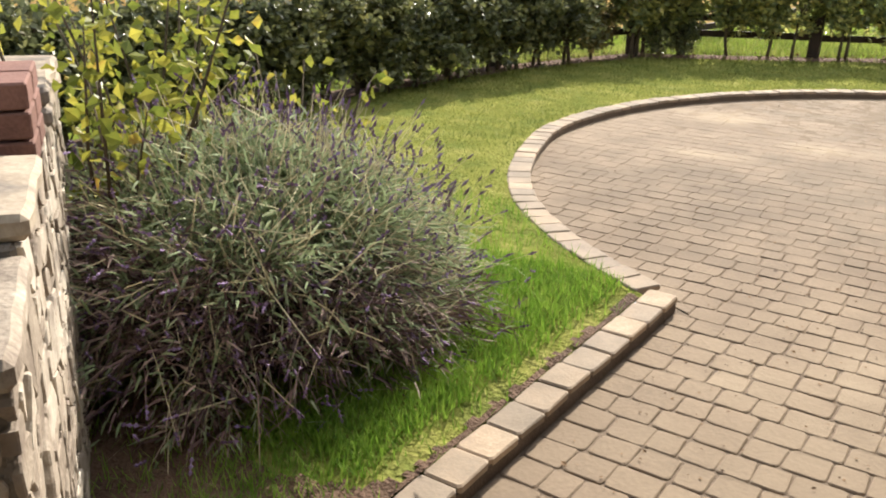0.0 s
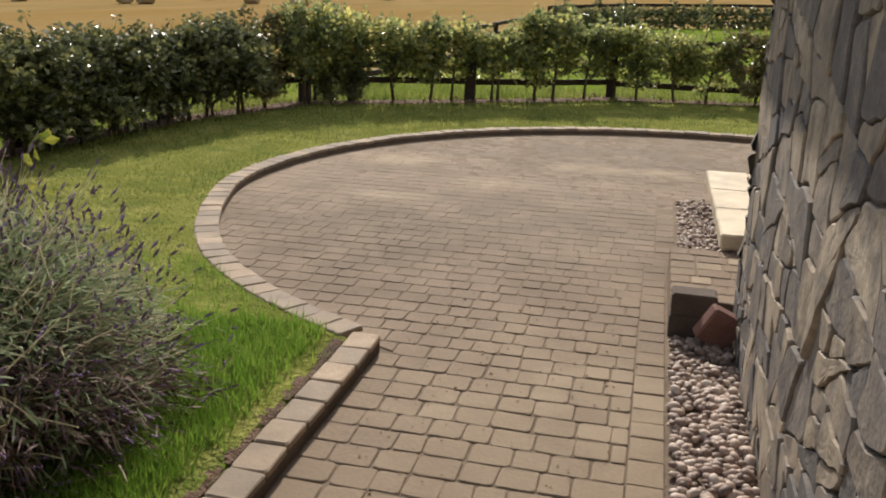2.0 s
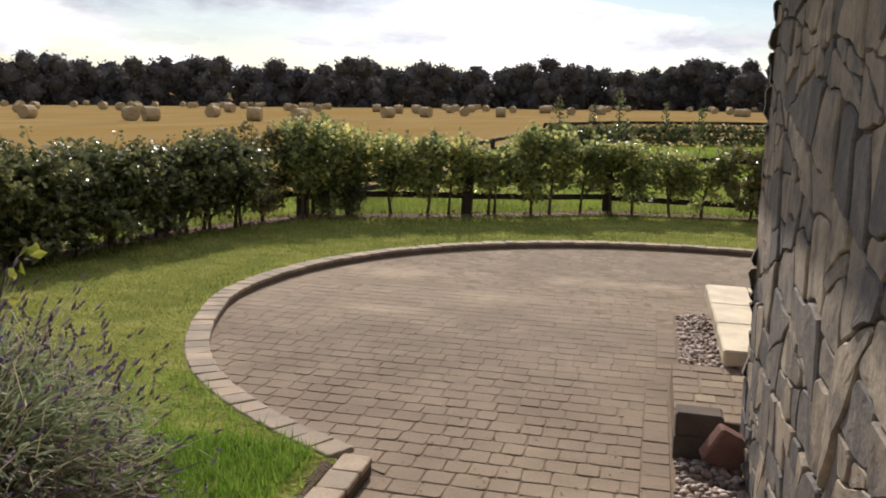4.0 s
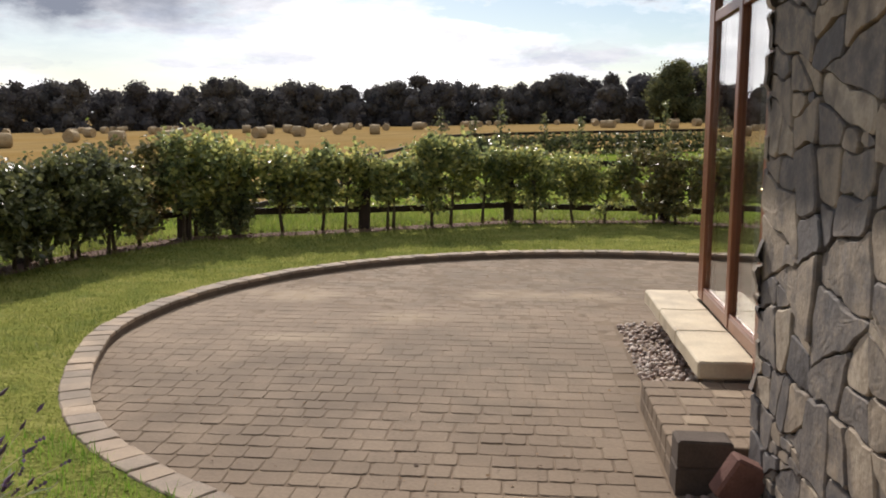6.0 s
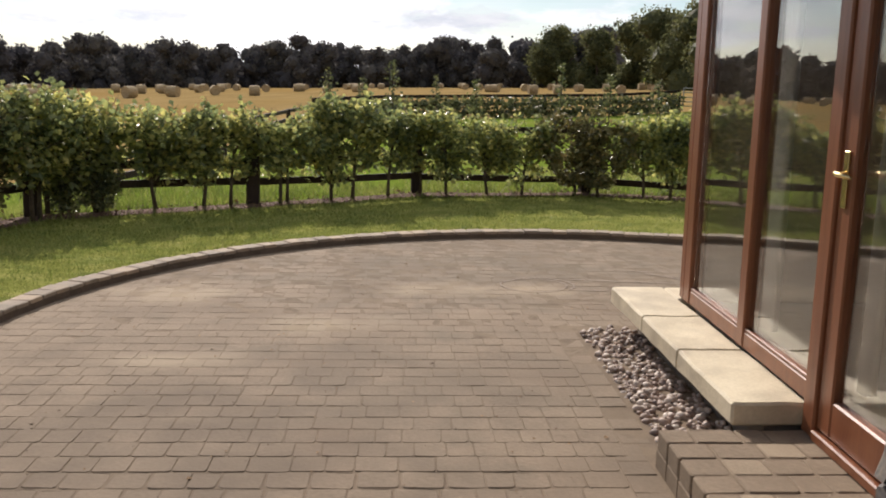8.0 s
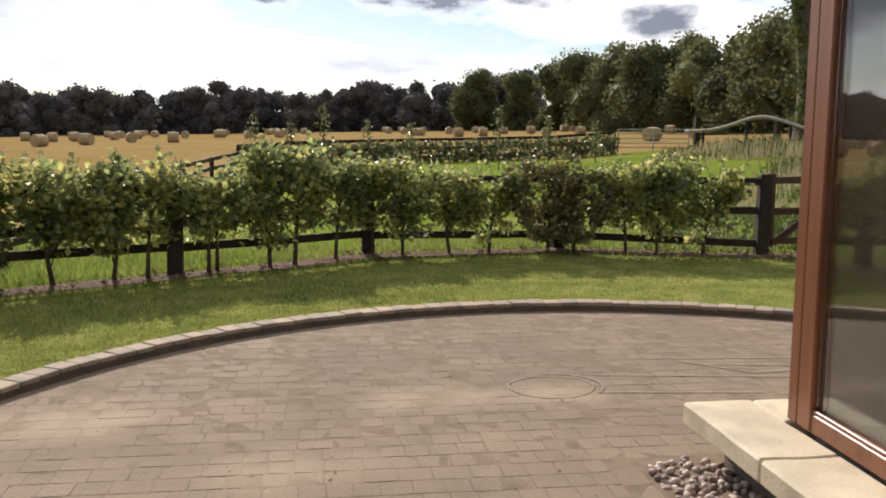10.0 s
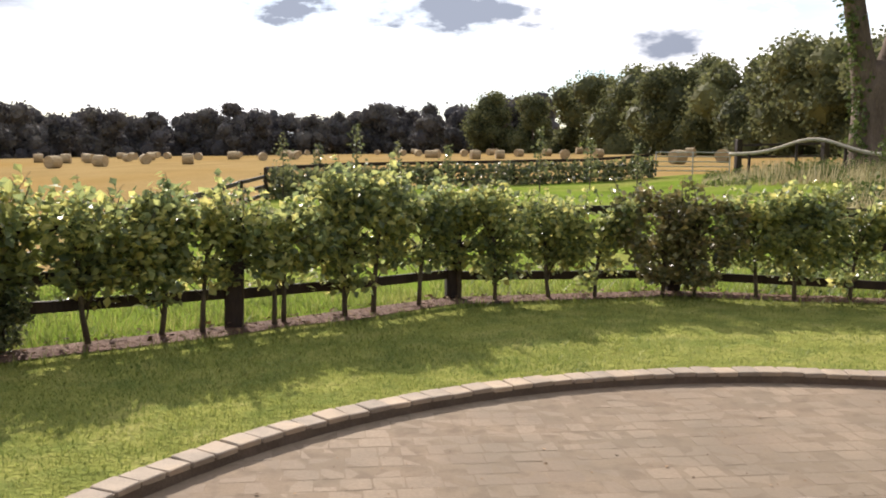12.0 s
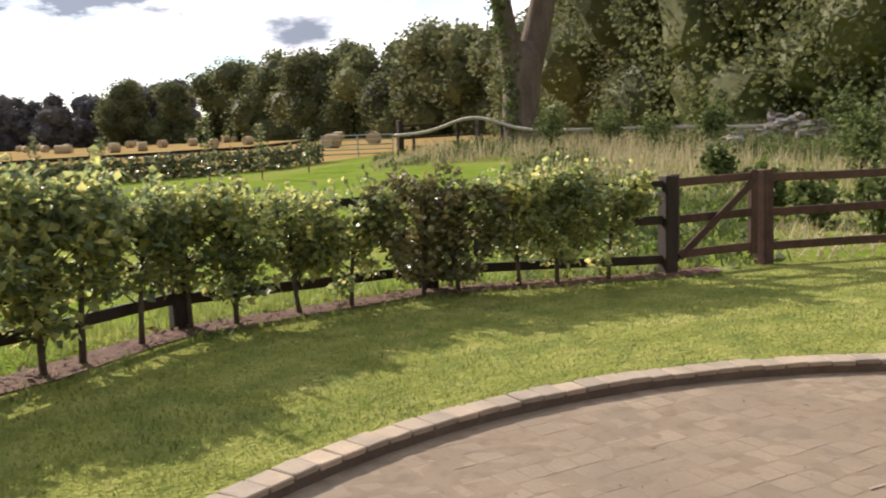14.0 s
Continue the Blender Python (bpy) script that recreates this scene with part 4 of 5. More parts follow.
for a, b in (((0.6, 9.82), (2.0, 9.62)), ((0.55, 9.42), (1.6, 9.3)), ((1.15, 10.2), (2.3, 10.1)), ((1.35, 10.12), (1.75, 9.75)), ((1.75, 9.75), (2.3, 9.8)), ((1.5, 10.0), (2.2, 9.9))):
    chalk_line(a, b)

# ---------------------------------------------------------------- fences and gate


def post_bm(w, d, h, r):
    bm = block(-w / 2, w / 2, -d / 2, d / 2, -0.1, h, bevel=0.012)
    for v in bm.verts:
        v.co.x += 0.008 * noise.noise(v.co * 5 + Vector((r.uniform(0, 9), 0, 0)))
    return bm


def rail_between(parent, a, b, za, zb, h, d, mat, name="rail"):
    a, b = Vector((*a, za)), Vector((*b, zb))
    far = (b - a).length
    bm = block(-0.0, far, -d / 2, d / 2, -h / 2, h / 2, bevel=0.008)
    bmesh.ops.subdivide_edges(bm, edges=[e for e in bm.edges if e.calc_length() > 1.0], cuts=5)
    for v in bm.verts:
        v.co += Vector((0, 0.006, 0.008)) * noise.noise(Vector((v.co.x * 1.3 + a.x, a.y, za)))
    ob = part(name, bm, mat, parent)
    d3 = (b - a).normalized()
    ob.matrix_basis = Matrix.Translation(a) @ d3.to_track_quat("X", "Z").to_matrix().to_4x4()
    return ob


def fence(name, line, label, post_h=1.08, levels=(0.2, 0.58, 0.97), w=0.13, mat=FENCE, rail_h=0.095, drop=0.0):
    f = thing(name, 0, 0, 0, label=label, category="fence")
    r = random.Random(len(line))
    for p in line:
        ob = part("post", post_bm(w, w, post_h + r.uniform(-0.03, 0.03), r), mat, f)
        ob.matrix_basis = pose(p[0], p[1], ground_z(*p), r.uniform(-1.5, 1.5), r.uniform(-1.5, 1.5), r.uniform(-8, 8))
    for a, b in zip(line, line[1:]):
        for k, z in enumerate(levels):
            za, zb = (z, z) if k or not drop else (z + drop * max(0.0, 4.4 - a[0]) / 9.5, z + drop * max(0.0, 4.4 - b[0]) / 9.5)
            rail_between(f, a, b, ground_z(*a) + za, ground_z(*b) + zb + r.uniform(-0.015, 0.015), rail_h, 0.045, mat)
    return f


fence("post_and_rail_fence", fence_line[1:], "dark three-rail timber fence behind the hedge", levels=(0.16, 0.58, 0.97), w=0.16, drop=0.2)
fence("post_and_rail_fence", east_line, "dark three-rail timber fence beside the gate", w=0.16, mat=GATEWOOD)
fence("field_fence", far_line[:6], "low dark timber fence between paddock and stubble field", post_h=0.78, levels=(0.18, 0.46, 0.74), w=0.12, rail_h=0.11)
fence("field_fence", far_line[5:], "dark timber paddock fence along the stubble field", post_h=1.02, levels=(0.25, 0.62, 1.0), w=0.12, rail_h=0.13)
gate = thing("garden_gate", 4.5, 14.83, 0, label="small brown braced timber gate in the fence, shut", category="gate")
gate.matrix_basis = Matrix()
ga, gb = Vector((4.50, 14.83)), Vector((5.60, 14.69))
for q in (ga, gb.lerp(ga, 0.04)):
    ob = part("stile", block(-0.05, 0.05, -0.03, 0.03, 0.13, 1.07, bevel=0.006), GATEWOOD, gate)
    ob.matrix_basis = pose(q.x, q.y, 0.07, 0, 0, -7)
for z in (0.2, 0.58, 0.98):
    rail_between(gate, ga, gb, 0.07 + z, 0.07 + z + 0.02, 0.09, 0.04, GATEWOOD)
rail_between(gate, ga + Vector((0.03, -0.05)), gb + Vector((-0.08, -0.05)), 0.24, 1.04, 0.085, 0.03, GATEWOOD, "brace")

# ---------------------------------------------------------------- hedge


def hedge_plant(seed, mat, leaves, height, low, half, deep, stems=1, clumps=26, size=(0.055, 0.105), shoots=5):
    """A clipped young hedging plant: thin stems, twigs, and a ragged block of leaves that narrows to its foot."""
    r = random.Random(seed)
    root = new("hedge_plant")
    bm = bmesh.new()
    tips = []
    for s in range(stems):
        x0, y0 = r.uniform(-0.06, 0.06) * stems, r.uniform(-0.03, 0.03) * stems
        top = Vector((x0 + r.uniform(-0.14, 0.14), y0 + r.uniform(-0.06, 0.06), height * 0.88))
        mid = Vector((x0, y0, 0)).lerp(top, 0.5) + Vector((r.uniform(-0.05, 0.05), r.uniform(-0.04, 0.04), 0))
        tube(bm, [(x0, y0, -0.03), tuple(Vector((x0, y0, 0)).lerp(mid, 0.5) + Vector((r.uniform(-0.02, 0.02), 0, 0))), tuple(mid), tuple(top)], [0.026, 0.021, 0.016, 0.006], 7)
        for k in range(clumps // stems):
            t = r.random() ** 0.75
            z = low + (height - 0.1 - low) * t
            wide = half * (0.32 + 0.68 * smooth(0.0, 0.5, t))
            tip = Vector((x0 * 0.5 + r.uniform(-wide, wide), y0 * 0.5 + r.gauss(0, deep * 0.55), z + r.uniform(-0.04, 0.06)))
            base = Vector((x0, y0, 0)).lerp(top, min(max(z - 0.16, 0.12) / height, 0.95))
            tube(bm, [tuple(base), tuple(base.lerp(tip, 0.55) + Vector((0, 0, 0.03))), tuple(tip)], [0.008, 0.005, 0.002], 4)
            tips.append((tip, r.uniform(0.08, 0.19)))
    soup = Soup()

    def flat_turn():
        return Euler((r.gauss(0, 0.75), r.gauss(0, 0.75), r.uniform(0, 6.283))).to_matrix()

    for k in range(leaves):
        c, rad = tips[k % len(tips)]
        v = Vector((r.gauss(0, 1), r.gauss(0, 1), r.gauss(0, 0.75)))
        p = c + v.normalized() * rad * (r.random() ** 0.4) * 1.2
        if p.z > low * 0.8:
            soup.leaf(p, r.uniform(*size), r, flat_turn())
    for k in range(shoots):          # long shoots that have outgrown the clipping
        tip, _ = tips[r.randrange(len(tips))]
        base = Vector((tip.x, tip.y, height - 0.16))
        end = base + Vector((r.gauss(0, 0.09), r.gauss(0, 0.07), r.uniform(0.14, 0.32)))
        tube(bm, [tuple(base), tuple(base.lerp(end, 0.5)), tuple(end)], [0.005, 0.004, 0.002], 4)
        for j in range(14):
            soup.leaf(base.lerp(end, r.random()) + Vector((r.gauss(0, 0.02), r.gauss(0, 0.02), 0)), r.uniform(0.045, 0.085), r, flat_turn())
    part("stem", bm, STEM, root, smooth=True)
    child("foliage", soup.mesh("foliage", mat), root)
    return root


BIN = []          # first builds, put away once copied


def plant_at(src, x, y, turn, scale, label, group):
    ob = copy_thing(src, pose(x, y, ground_z(x, y), 0, 0, turn) @ Matrix.Scale(scale, 4))
    tagged(ob, label, "hedge plant", group)
    return ob


thin_kinds = [hedge_plant(100 + k, LEAF if k != 4 else LEAF_COPPER, (1700, 2200, 1950)[k % 3], 1.08 + 0.07 * (k % 3), (0.38, 0.2, 0.28)[k % 3], (0.37, 0.47, 0.42)[k % 3], 0.2, 1 + (k == 3), (24, 32, 28)[k % 3], (0.05, 0.1)) for k in range(6)]
thick_kinds = [hedge_plant(200 + k, LEAF_DARK, 3000, 1.12 + 0.06 * (k % 2), (0.1, 0.22)[k % 2], 0.4, 0.34, 2, 44, (0.055, 0.1), 3) for k in range(4)]
BIN += thin_kinds + thick_kinds
r = random.Random(21)
for k, (p, d) in enumerate(resample([(-5.42, 11.75), (-4.9, 12.85), (-2.8, 14.02), (-0.64, 15.36), (1.93, 15.55), (3.75, 14.98)], 0.56)):
    n = Vector((d.y, -d.x))
    q = p + n * (0.12 + r.uniform(-0.05, 0.08)) + d * r.uniform(-0.16, 0.16)
    big = q.x < -3.9
    plant_at(thin_kinds[4 if 1.5 < q.x < 2.5 else r.choice((0, 1, 2, 3, 5, 0, 1, 2, 3, 5, 4))], q.x, q.y, math.degrees(math.atan2(d.y, d.x)) + r.choice((0, 180)) + r.uniform(-12, 12), r.uniform(1.12, 1.24) if big else r.uniform(1.02, 1.16) if q.x < -1.2 else r.uniform(0.88, 1.06), "young hornbeam hedge plant with bare lower stem, against the fence", "young hedge along the fence")
for k, (p, d) in enumerate(resample([(-6.25, 0.6), (-6.25, 3.0), (-6.23, 5.4), (-6.1, 7.8), (-5.76, 10.2), (-5.5, 11.4)], 0.46)):
    q = p + Vector((d.y, -d.x)) * r.uniform(0.0, 0.12)
    plant_at(thick_kinds[r.randrange(4)], q.x, q.y, math.degrees(math.atan2(d.y, d.x)) + r.choice((0, 180)), r.uniform(0.95, 1.06), "dense dark green hedge plant, leafy to the ground", "dense hedge along the lawn")
for x, y, s in ((-4.78, 12.8, 0.6), (-4.45, 13.0, 0.5)):
    plant_at(thick_kinds[2], x, y, r.uniform(0, 360), s, "low dark bushy hedge plant, leafy to the ground", "dense hedge along the lawn")

# ---------------------------------------------------------------- lavender, rose, garden wall


def lavender(x, y, rx, ry, h, seed, stems=1500):
    r = random.Random(seed)
    root = thing("lavender_bush", x, y, 0.07, label="sprawling grey-green lavender bush with faded flower spikes", category="lavender")
    green, leaf, flower, dry = Soup(), Soup(), Soup(), Soup()
    tufts = []
    for k in range(95):
        a, e = r.uniform(0, 6.283), math.asin(r.random() ** 0.75)
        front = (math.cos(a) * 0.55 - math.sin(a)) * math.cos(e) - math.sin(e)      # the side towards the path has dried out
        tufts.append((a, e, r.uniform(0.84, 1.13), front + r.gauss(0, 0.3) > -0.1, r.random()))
    for k in range(stems):
        a0, e0, vigour, is_dry, mood = tufts[k % len(tufts)]
        a, e = a0 + r.gauss(0, 0.17) / max(math.cos(e0), 0.3), min(max(e0 + r.gauss(0, 0.15), 0.0), 1.55)
        out = Vector((math.cos(a) * math.cos(e) * rx, math.sin(a) * math.cos(e) * ry, math.sin(e) * h)) * vigour * r.uniform(0.82, 1.06)
        core = Vector((math.cos(a0) * math.cos(e0) * rx, math.sin(a0) * math.cos(e0) * ry, math.sin(e0) * h)) * 0.52
        start = core + Vector((r.gauss(0, 0.05), r.gauss(0, 0.05), r.gauss(0, 0.04)))
        sag = -0.1 * math.cos(e) if is_dry else 0.04
        mid = start.lerp(out, 0.55) + Vector((r.gauss(0, 0.035), r.gauss(0, 0.035), 0.07 + r.gauss(0, 0.03)))
        end = out + Vector((r.gauss(0, 0.09), r.gauss(0, 0.09), sag + r.gauss(0.02, 0.07)))
        pts3 = [start, start.lerp(mid, 0.6) + Vector((0, 0, 0.02)), mid, mid.lerp(out, 0.6) + Vector((0, 0, 0.015)), out, end]
        side = (end - start).cross(Vector((r.gauss(0, 1), r.gauss(0, 1), r.gauss(0, 1)))).normalized()
        w = r.uniform(0.0016, 0.003)
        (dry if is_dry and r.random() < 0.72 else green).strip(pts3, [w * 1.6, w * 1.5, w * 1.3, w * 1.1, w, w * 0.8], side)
        d = (end - out).normalized()
        if r.random() < (0.8 if mood > 0.55 else 0.4):
            tall = r.uniform(0.03, 0.065)
            for j in range(3):
                flower.spike(end + d * tall * (0.36 * j - 0.1), end + d * tall * (0.36 * j + 0.34), r.uniform(0.006, 0.011))
        for j in range(13):
            q = mid.lerp(out, r.uniform(-0.6, 0.95)) + Vector((r.gauss(0, 0.04), r.gauss(0, 0.04), r.gauss(0, 0.04)))
            dd = (out - mid).normalized() + Vector((r.gauss(0, 0.5), r.gauss(0, 0.5), r.gauss(0.1, 0.45)))
            dd.normalize()
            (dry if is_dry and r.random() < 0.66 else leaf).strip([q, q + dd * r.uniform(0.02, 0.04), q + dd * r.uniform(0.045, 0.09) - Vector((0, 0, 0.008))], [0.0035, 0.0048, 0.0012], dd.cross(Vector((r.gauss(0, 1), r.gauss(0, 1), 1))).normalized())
    for k in range(230):      # long flower stalks that stand out over the lawn
        a = r.uniform(-0.9, 3.6)
        e = r.uniform(0.35, 1.35)
        out = Vector((math.cos(a) * math.cos(e) * rx, math.sin(a) * math.cos(e) * ry, math.sin(e) * h)) * r.uniform(0.9, 1.0)
        end = out * r.uniform(1.12, 1.3) + Vector((r.gauss(0, 0.05), r.gauss(0, 0.05), r.uniform(0.0, 0.12)))
        d = (end - out).normalized()
        green.strip([out * 0.8, out, end], [0.0025, 0.002, 0.0015], d.cross(Vector((r.gauss(0, 1), r.gauss(0, 1), 1))).normalized())
        flower.spike(end - d * 0.01, end + d * r.uniform(0.03, 0.055), r.uniform(0.006, 0.009))
    child("stem", green.mesh("stem", LAV_STEM), root)
    child("foliage", leaf.mesh("foliage", LAV_LEAF), root)
    child("bloom", flower.mesh("bloom", LAV_FLOWER), root, "faded grey-purple flower spikes")
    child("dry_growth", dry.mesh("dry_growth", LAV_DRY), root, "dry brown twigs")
    # added solid core, dark so that gaps between tufts look shaded
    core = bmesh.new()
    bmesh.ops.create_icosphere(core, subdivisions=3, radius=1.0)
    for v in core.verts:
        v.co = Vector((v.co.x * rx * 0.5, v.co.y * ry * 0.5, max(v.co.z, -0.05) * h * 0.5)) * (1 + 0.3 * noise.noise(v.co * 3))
    part("woody_heart", core, LAV_SHADE, root, "solid dark core for the shade inside the bush", True)
    return root


lavender(-2.66, 2.54, 1.05, 1.15, 0.87, 31, 3800)


def rose(x, y, seed, height=1.5, leaves=420):
    r = random.Random(seed)
    root = thing("rose_bush", x, y, 0.06, label="lanky rose bush with yellowing leaves beside the garden wall", category="rose bush")
    bm, soup = bmesh.new(), Soup()
    for k in range(11):
        a = r.uniform(0, 6.28)
        far = r.uniform(0.2, 0.75)
        top = Vector((math.cos(a) * far, math.sin(a) * far, height * r.uniform(0.65, 1.1)))
        mid = top * 0.55 + Vector((r.uniform(-0.1, 0.1), r.uniform(-0.1, 0.1), 0.12))
        tube(bm, [(0.03 * k % 0.1, 0, 0), tuple(mid), tuple(top)], [0.011, 0.008, 0.003], 5)
        for j in range(leaves // 11):
            t = r.uniform(0.25, 1.02)
            base = Vector((0, 0, 0)).lerp(mid, t * 2) if t < 0.5 else mid.lerp(top, t * 2 - 1)
            soup.leaf(base + Vector((r.gauss(0, 0.07), r.gauss(0, 0.07), r.gauss(0, 0.06))), r.uniform(0.055, 0.095), r)
    part("cane", bm, STEM, root, smooth=True)
    child("foliage", soup.mesh("foliage", ROSELEAF), root)


rose(-3.0, 2.05, 41, 1.6, 330)
rose(-3.55, 2.7, 42, 1.75, 420)
rose(-2.95, 3.1, 43, 1.1, 150)

# stepped garden wall of stone and brick: its own axes run away from the path (x) and across (y)
gw = thing("garden_wall", -1.12, 0.575, 0.0, 145.2, label="stepped rubble garden wall with brick patching", category="garden wall", kind="structure")
part("core", block(0.02, 0.5, -0.02, 0.6, -0.1, 1.12, bevel=0.01), MORTAR, gw)
part("core", block(0.5, 2.6, -0.02, 0.6, -0.1, 1.2, bevel=0.01), MORTAR, gw)
r = random.Random(51)
gface = Matrix(((1, 0, 0, 0), (0, 0, -1, -0.02), (0, 1, 0, 0), (0, 0, 0, 1)))
for poly in rubble(0.02, 0.5, -0.05, 1.12, 52, 0.006, 0.05) + rubble(0.5, 2.6, -0.05, 1.2, 53, 0.005, 0.04):
    child("stone", mesh("stone", *stone(poly, 0.006, 0.014, r, 2), GARDENSTONE), gw, m=gface)
gend = Matrix(((0, 0, -1, 0.02), (-1, 0, 0, 0.0), (0, 1, 0, 0), (0, 0, 0, 1)))
for poly in rubble(-0.6, 0.02, -0.05, 1.1, 54, 0.006, 0.06):
    child("stone", mesh("stone", *stone(poly, 0.008, 0.02, r, 2), STONE), gw, m=gend)
for x0, x1, z in ((-0.02, 0.5, 1.12), (0.52, 1.1, 1.2), (1.72, 2.6, 1.2), (1.74, 2.58, 1.264)):
    bm = block(x0, x1, -0.05, 0.62, z, z + 0.06, bevel=0.015)
    bmesh.ops.subdivide_edges(bm, edges=[e for e in bm.edges if e.calc_length() > 0.1], cuts=4, use_grid_fill=True)
    for v in bm.verts:
        v.co += Vector((0.012, 0.012, 0.01)) * noise.noise(v.co * 6)
    part("cap_stone", bm, GARDENSTONE if z < 1.2 else STONE, gw)
for row in range(3):
    for k in range(2):
        child("brick", part("tmp", block(1.15 + 0.23 * k, 1.36 + 0.23 * k, -0.035, 0.07, 1.203 + 0.08 * row, 1.275 + 0.08 * row, bevel=0.006), BRICK, None).data, gw)
        bpy.data.objects.remove(bpy.data.objects["tmp"])
wp = bmesh.new()
bmesh.ops.create_icosphere(wp, subdivisions=2, radius=0.022)
for v in wp.verts:
    v.co *= 1 + 0.3 * noise.noise(v.co * 60)
me = bpy.data.meshes.new("white_stone")
wp.to_mesh(me)
wp.free()
me.materials.append(CURTAIN)
tagged(new("white_stone", me), "small white stone on the garden wall", "stone").matrix_basis = pose(-1.45, 0.72, 1.2)
pot = bmesh.new()
tube(pot, [(0, 0, 0), (0, 0, 0.02), (0, 0, 0.1), (0, 0, 0.105), (0, 0, 0.13)], [0.05, 0.055, 0.075, 0.085, 0.085], 16)
pt = thing("plant_pot", -2.28, 1.02, 1.26, label="small terracotta plant pot on the garden wall", category="plant pot")
part("pot", pot, TERRACOTTA, pt, smooth=False)

# ---------------------------------------------------------------- field, bales, woods


def bale_mesh(seed):
    r = random.Random(seed)
    bm = bmesh.new()
    n = 18
    rings = []
    for x, rad in ((-0.6, 0.52), (-0.58, 0.6), (-0.3, 0.62), (0, 0.625), (0.3, 0.62), (0.58, 0.6), (0.6, 0.52)):
        rings.append([bm.verts.new((x + r.uniform(-0.012, 0.012), (rad + r.uniform(-0.018, 0.018)) * math.cos(t), max(-0.57, (rad + r.uniform(-0.018, 0.018)) * math.sin(t)) + 0.57)) for t in (2 * math.pi * j / n for j in range(n))])
    for a, b in zip(rings, rings[1:]):
        for j in range(n):
            bm.faces.new((a[j], b[j], b[(j + 1) % n], a[(j + 1) % n]))
    bm.faces.new(rings[0])
    bm.faces.new(rings[-1][::-1])
    me = bpy.data.meshes.new("round_bale")
    bm.normal_update()
    bm.to_mesh(me)
    bm.free()
    me.materials.append(STRAW)
    return me


bales = [bale_mesh(k) for k in range(4)]
r = random.Random(61)


def bale(x, y, turn, size=1.0):
    ob = tagged(new("round_bale", r.choice(bales)), "round straw bale lying on the stubble", "straw bale", "bales on the field")
    ob.matrix_basis = pose(x, y, ground_z(x, y), 0, 0, turn) @ Matrix.Scale(size, 4)


def polar(az, d, x0=-0.7, y0=2.0):
    return x0 + d * math.sin(radians(az)), y0 + d * math.cos(radians(az))


for az, d in ((-39, 84), (-33.2, 76), (-32.0, 75), (-28.2, 92), (-25.6, 76), (-22.6, 70), (-17.0, 95), (-14.5, 100), (-12.0, 112), (-9.6, 106), (19.8, 80), (22.5, 85), (21.2, 125), (13.5, 110)):
    bale(*polar(az, d), r.uniform(0, 180))
for k in range(95):
    az, d = r.uniform(-40, 19), 112 + 118 * r.random() ** 0.8
    if az > 8 and d > 190:
        continue
    bale(*polar(az, d), r.uniform(0, 180), r.uniform(0.95, 1.05))


ball = bmesh.new()
bmesh.ops.create_icosphere(ball, subdivisions=2, radius=1.0)
BALL = [tuple(v.co) for v in ball.verts], [tuple(v.index for v in f.verts) for f in ball.faces]
ball.free()


def crown_soup(soup, x, y, z, height, width, r, leaves, size, low=0.12, heart=0.58):
    """Leaf clumps of a broad tree with an uneven outline and gaps."""
    lobes = []
    for k in range(16):
        t = r.uniform(low, 0.88)
        w = width * 0.5 * math.sin(math.pi * min(0.95, 0.25 + 0.7 * t)) ** 0.7
        a = r.uniform(0, 6.28)
        rr = r.random() ** 0.6 * w * 0.75
        lobes.append((Vector((x + math.cos(a) * rr, y + math.sin(a) * rr, z + t * height)), r.uniform(0.16, 0.3) * width))
    lobes.append((Vector((x + r.uniform(-0.1, 0.1) * width, y, z + height * 0.88)), 0.17 * width))
    for c, rad in lobes:
        soup.add([tuple(c + Vector(v) * rad * heart * (1 + 0.35 * noise.noise(Vector(v) * 2 + c))) for v in BALL[0]], BALL[1])
    for k in range(leaves):
        c, rad = lobes[k % len(lobes)]
        v = Vector((r.gauss(0, 1), r.gauss(0, 1), r.gauss(0, 0.85))).normalized()
        p = c + v * rad * (0.66 + 0.42 * r.random())
        if p.z > z + low * height * 0.5:
            soup.leaf(p, size * r.uniform(0.6, 1.3), r)


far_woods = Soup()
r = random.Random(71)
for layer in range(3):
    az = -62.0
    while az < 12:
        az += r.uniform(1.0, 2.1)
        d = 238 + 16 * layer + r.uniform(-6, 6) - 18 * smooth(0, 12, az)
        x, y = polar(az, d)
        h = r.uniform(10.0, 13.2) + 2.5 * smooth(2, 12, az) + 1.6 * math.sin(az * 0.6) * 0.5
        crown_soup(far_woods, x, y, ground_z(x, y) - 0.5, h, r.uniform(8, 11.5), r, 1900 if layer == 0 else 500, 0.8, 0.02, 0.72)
tagged(new("far_woods", far_woods.mesh("far_woods", FARLEAF_HAZY)), "long dark line of woodland beyond the field", "woods", kind="stuff")


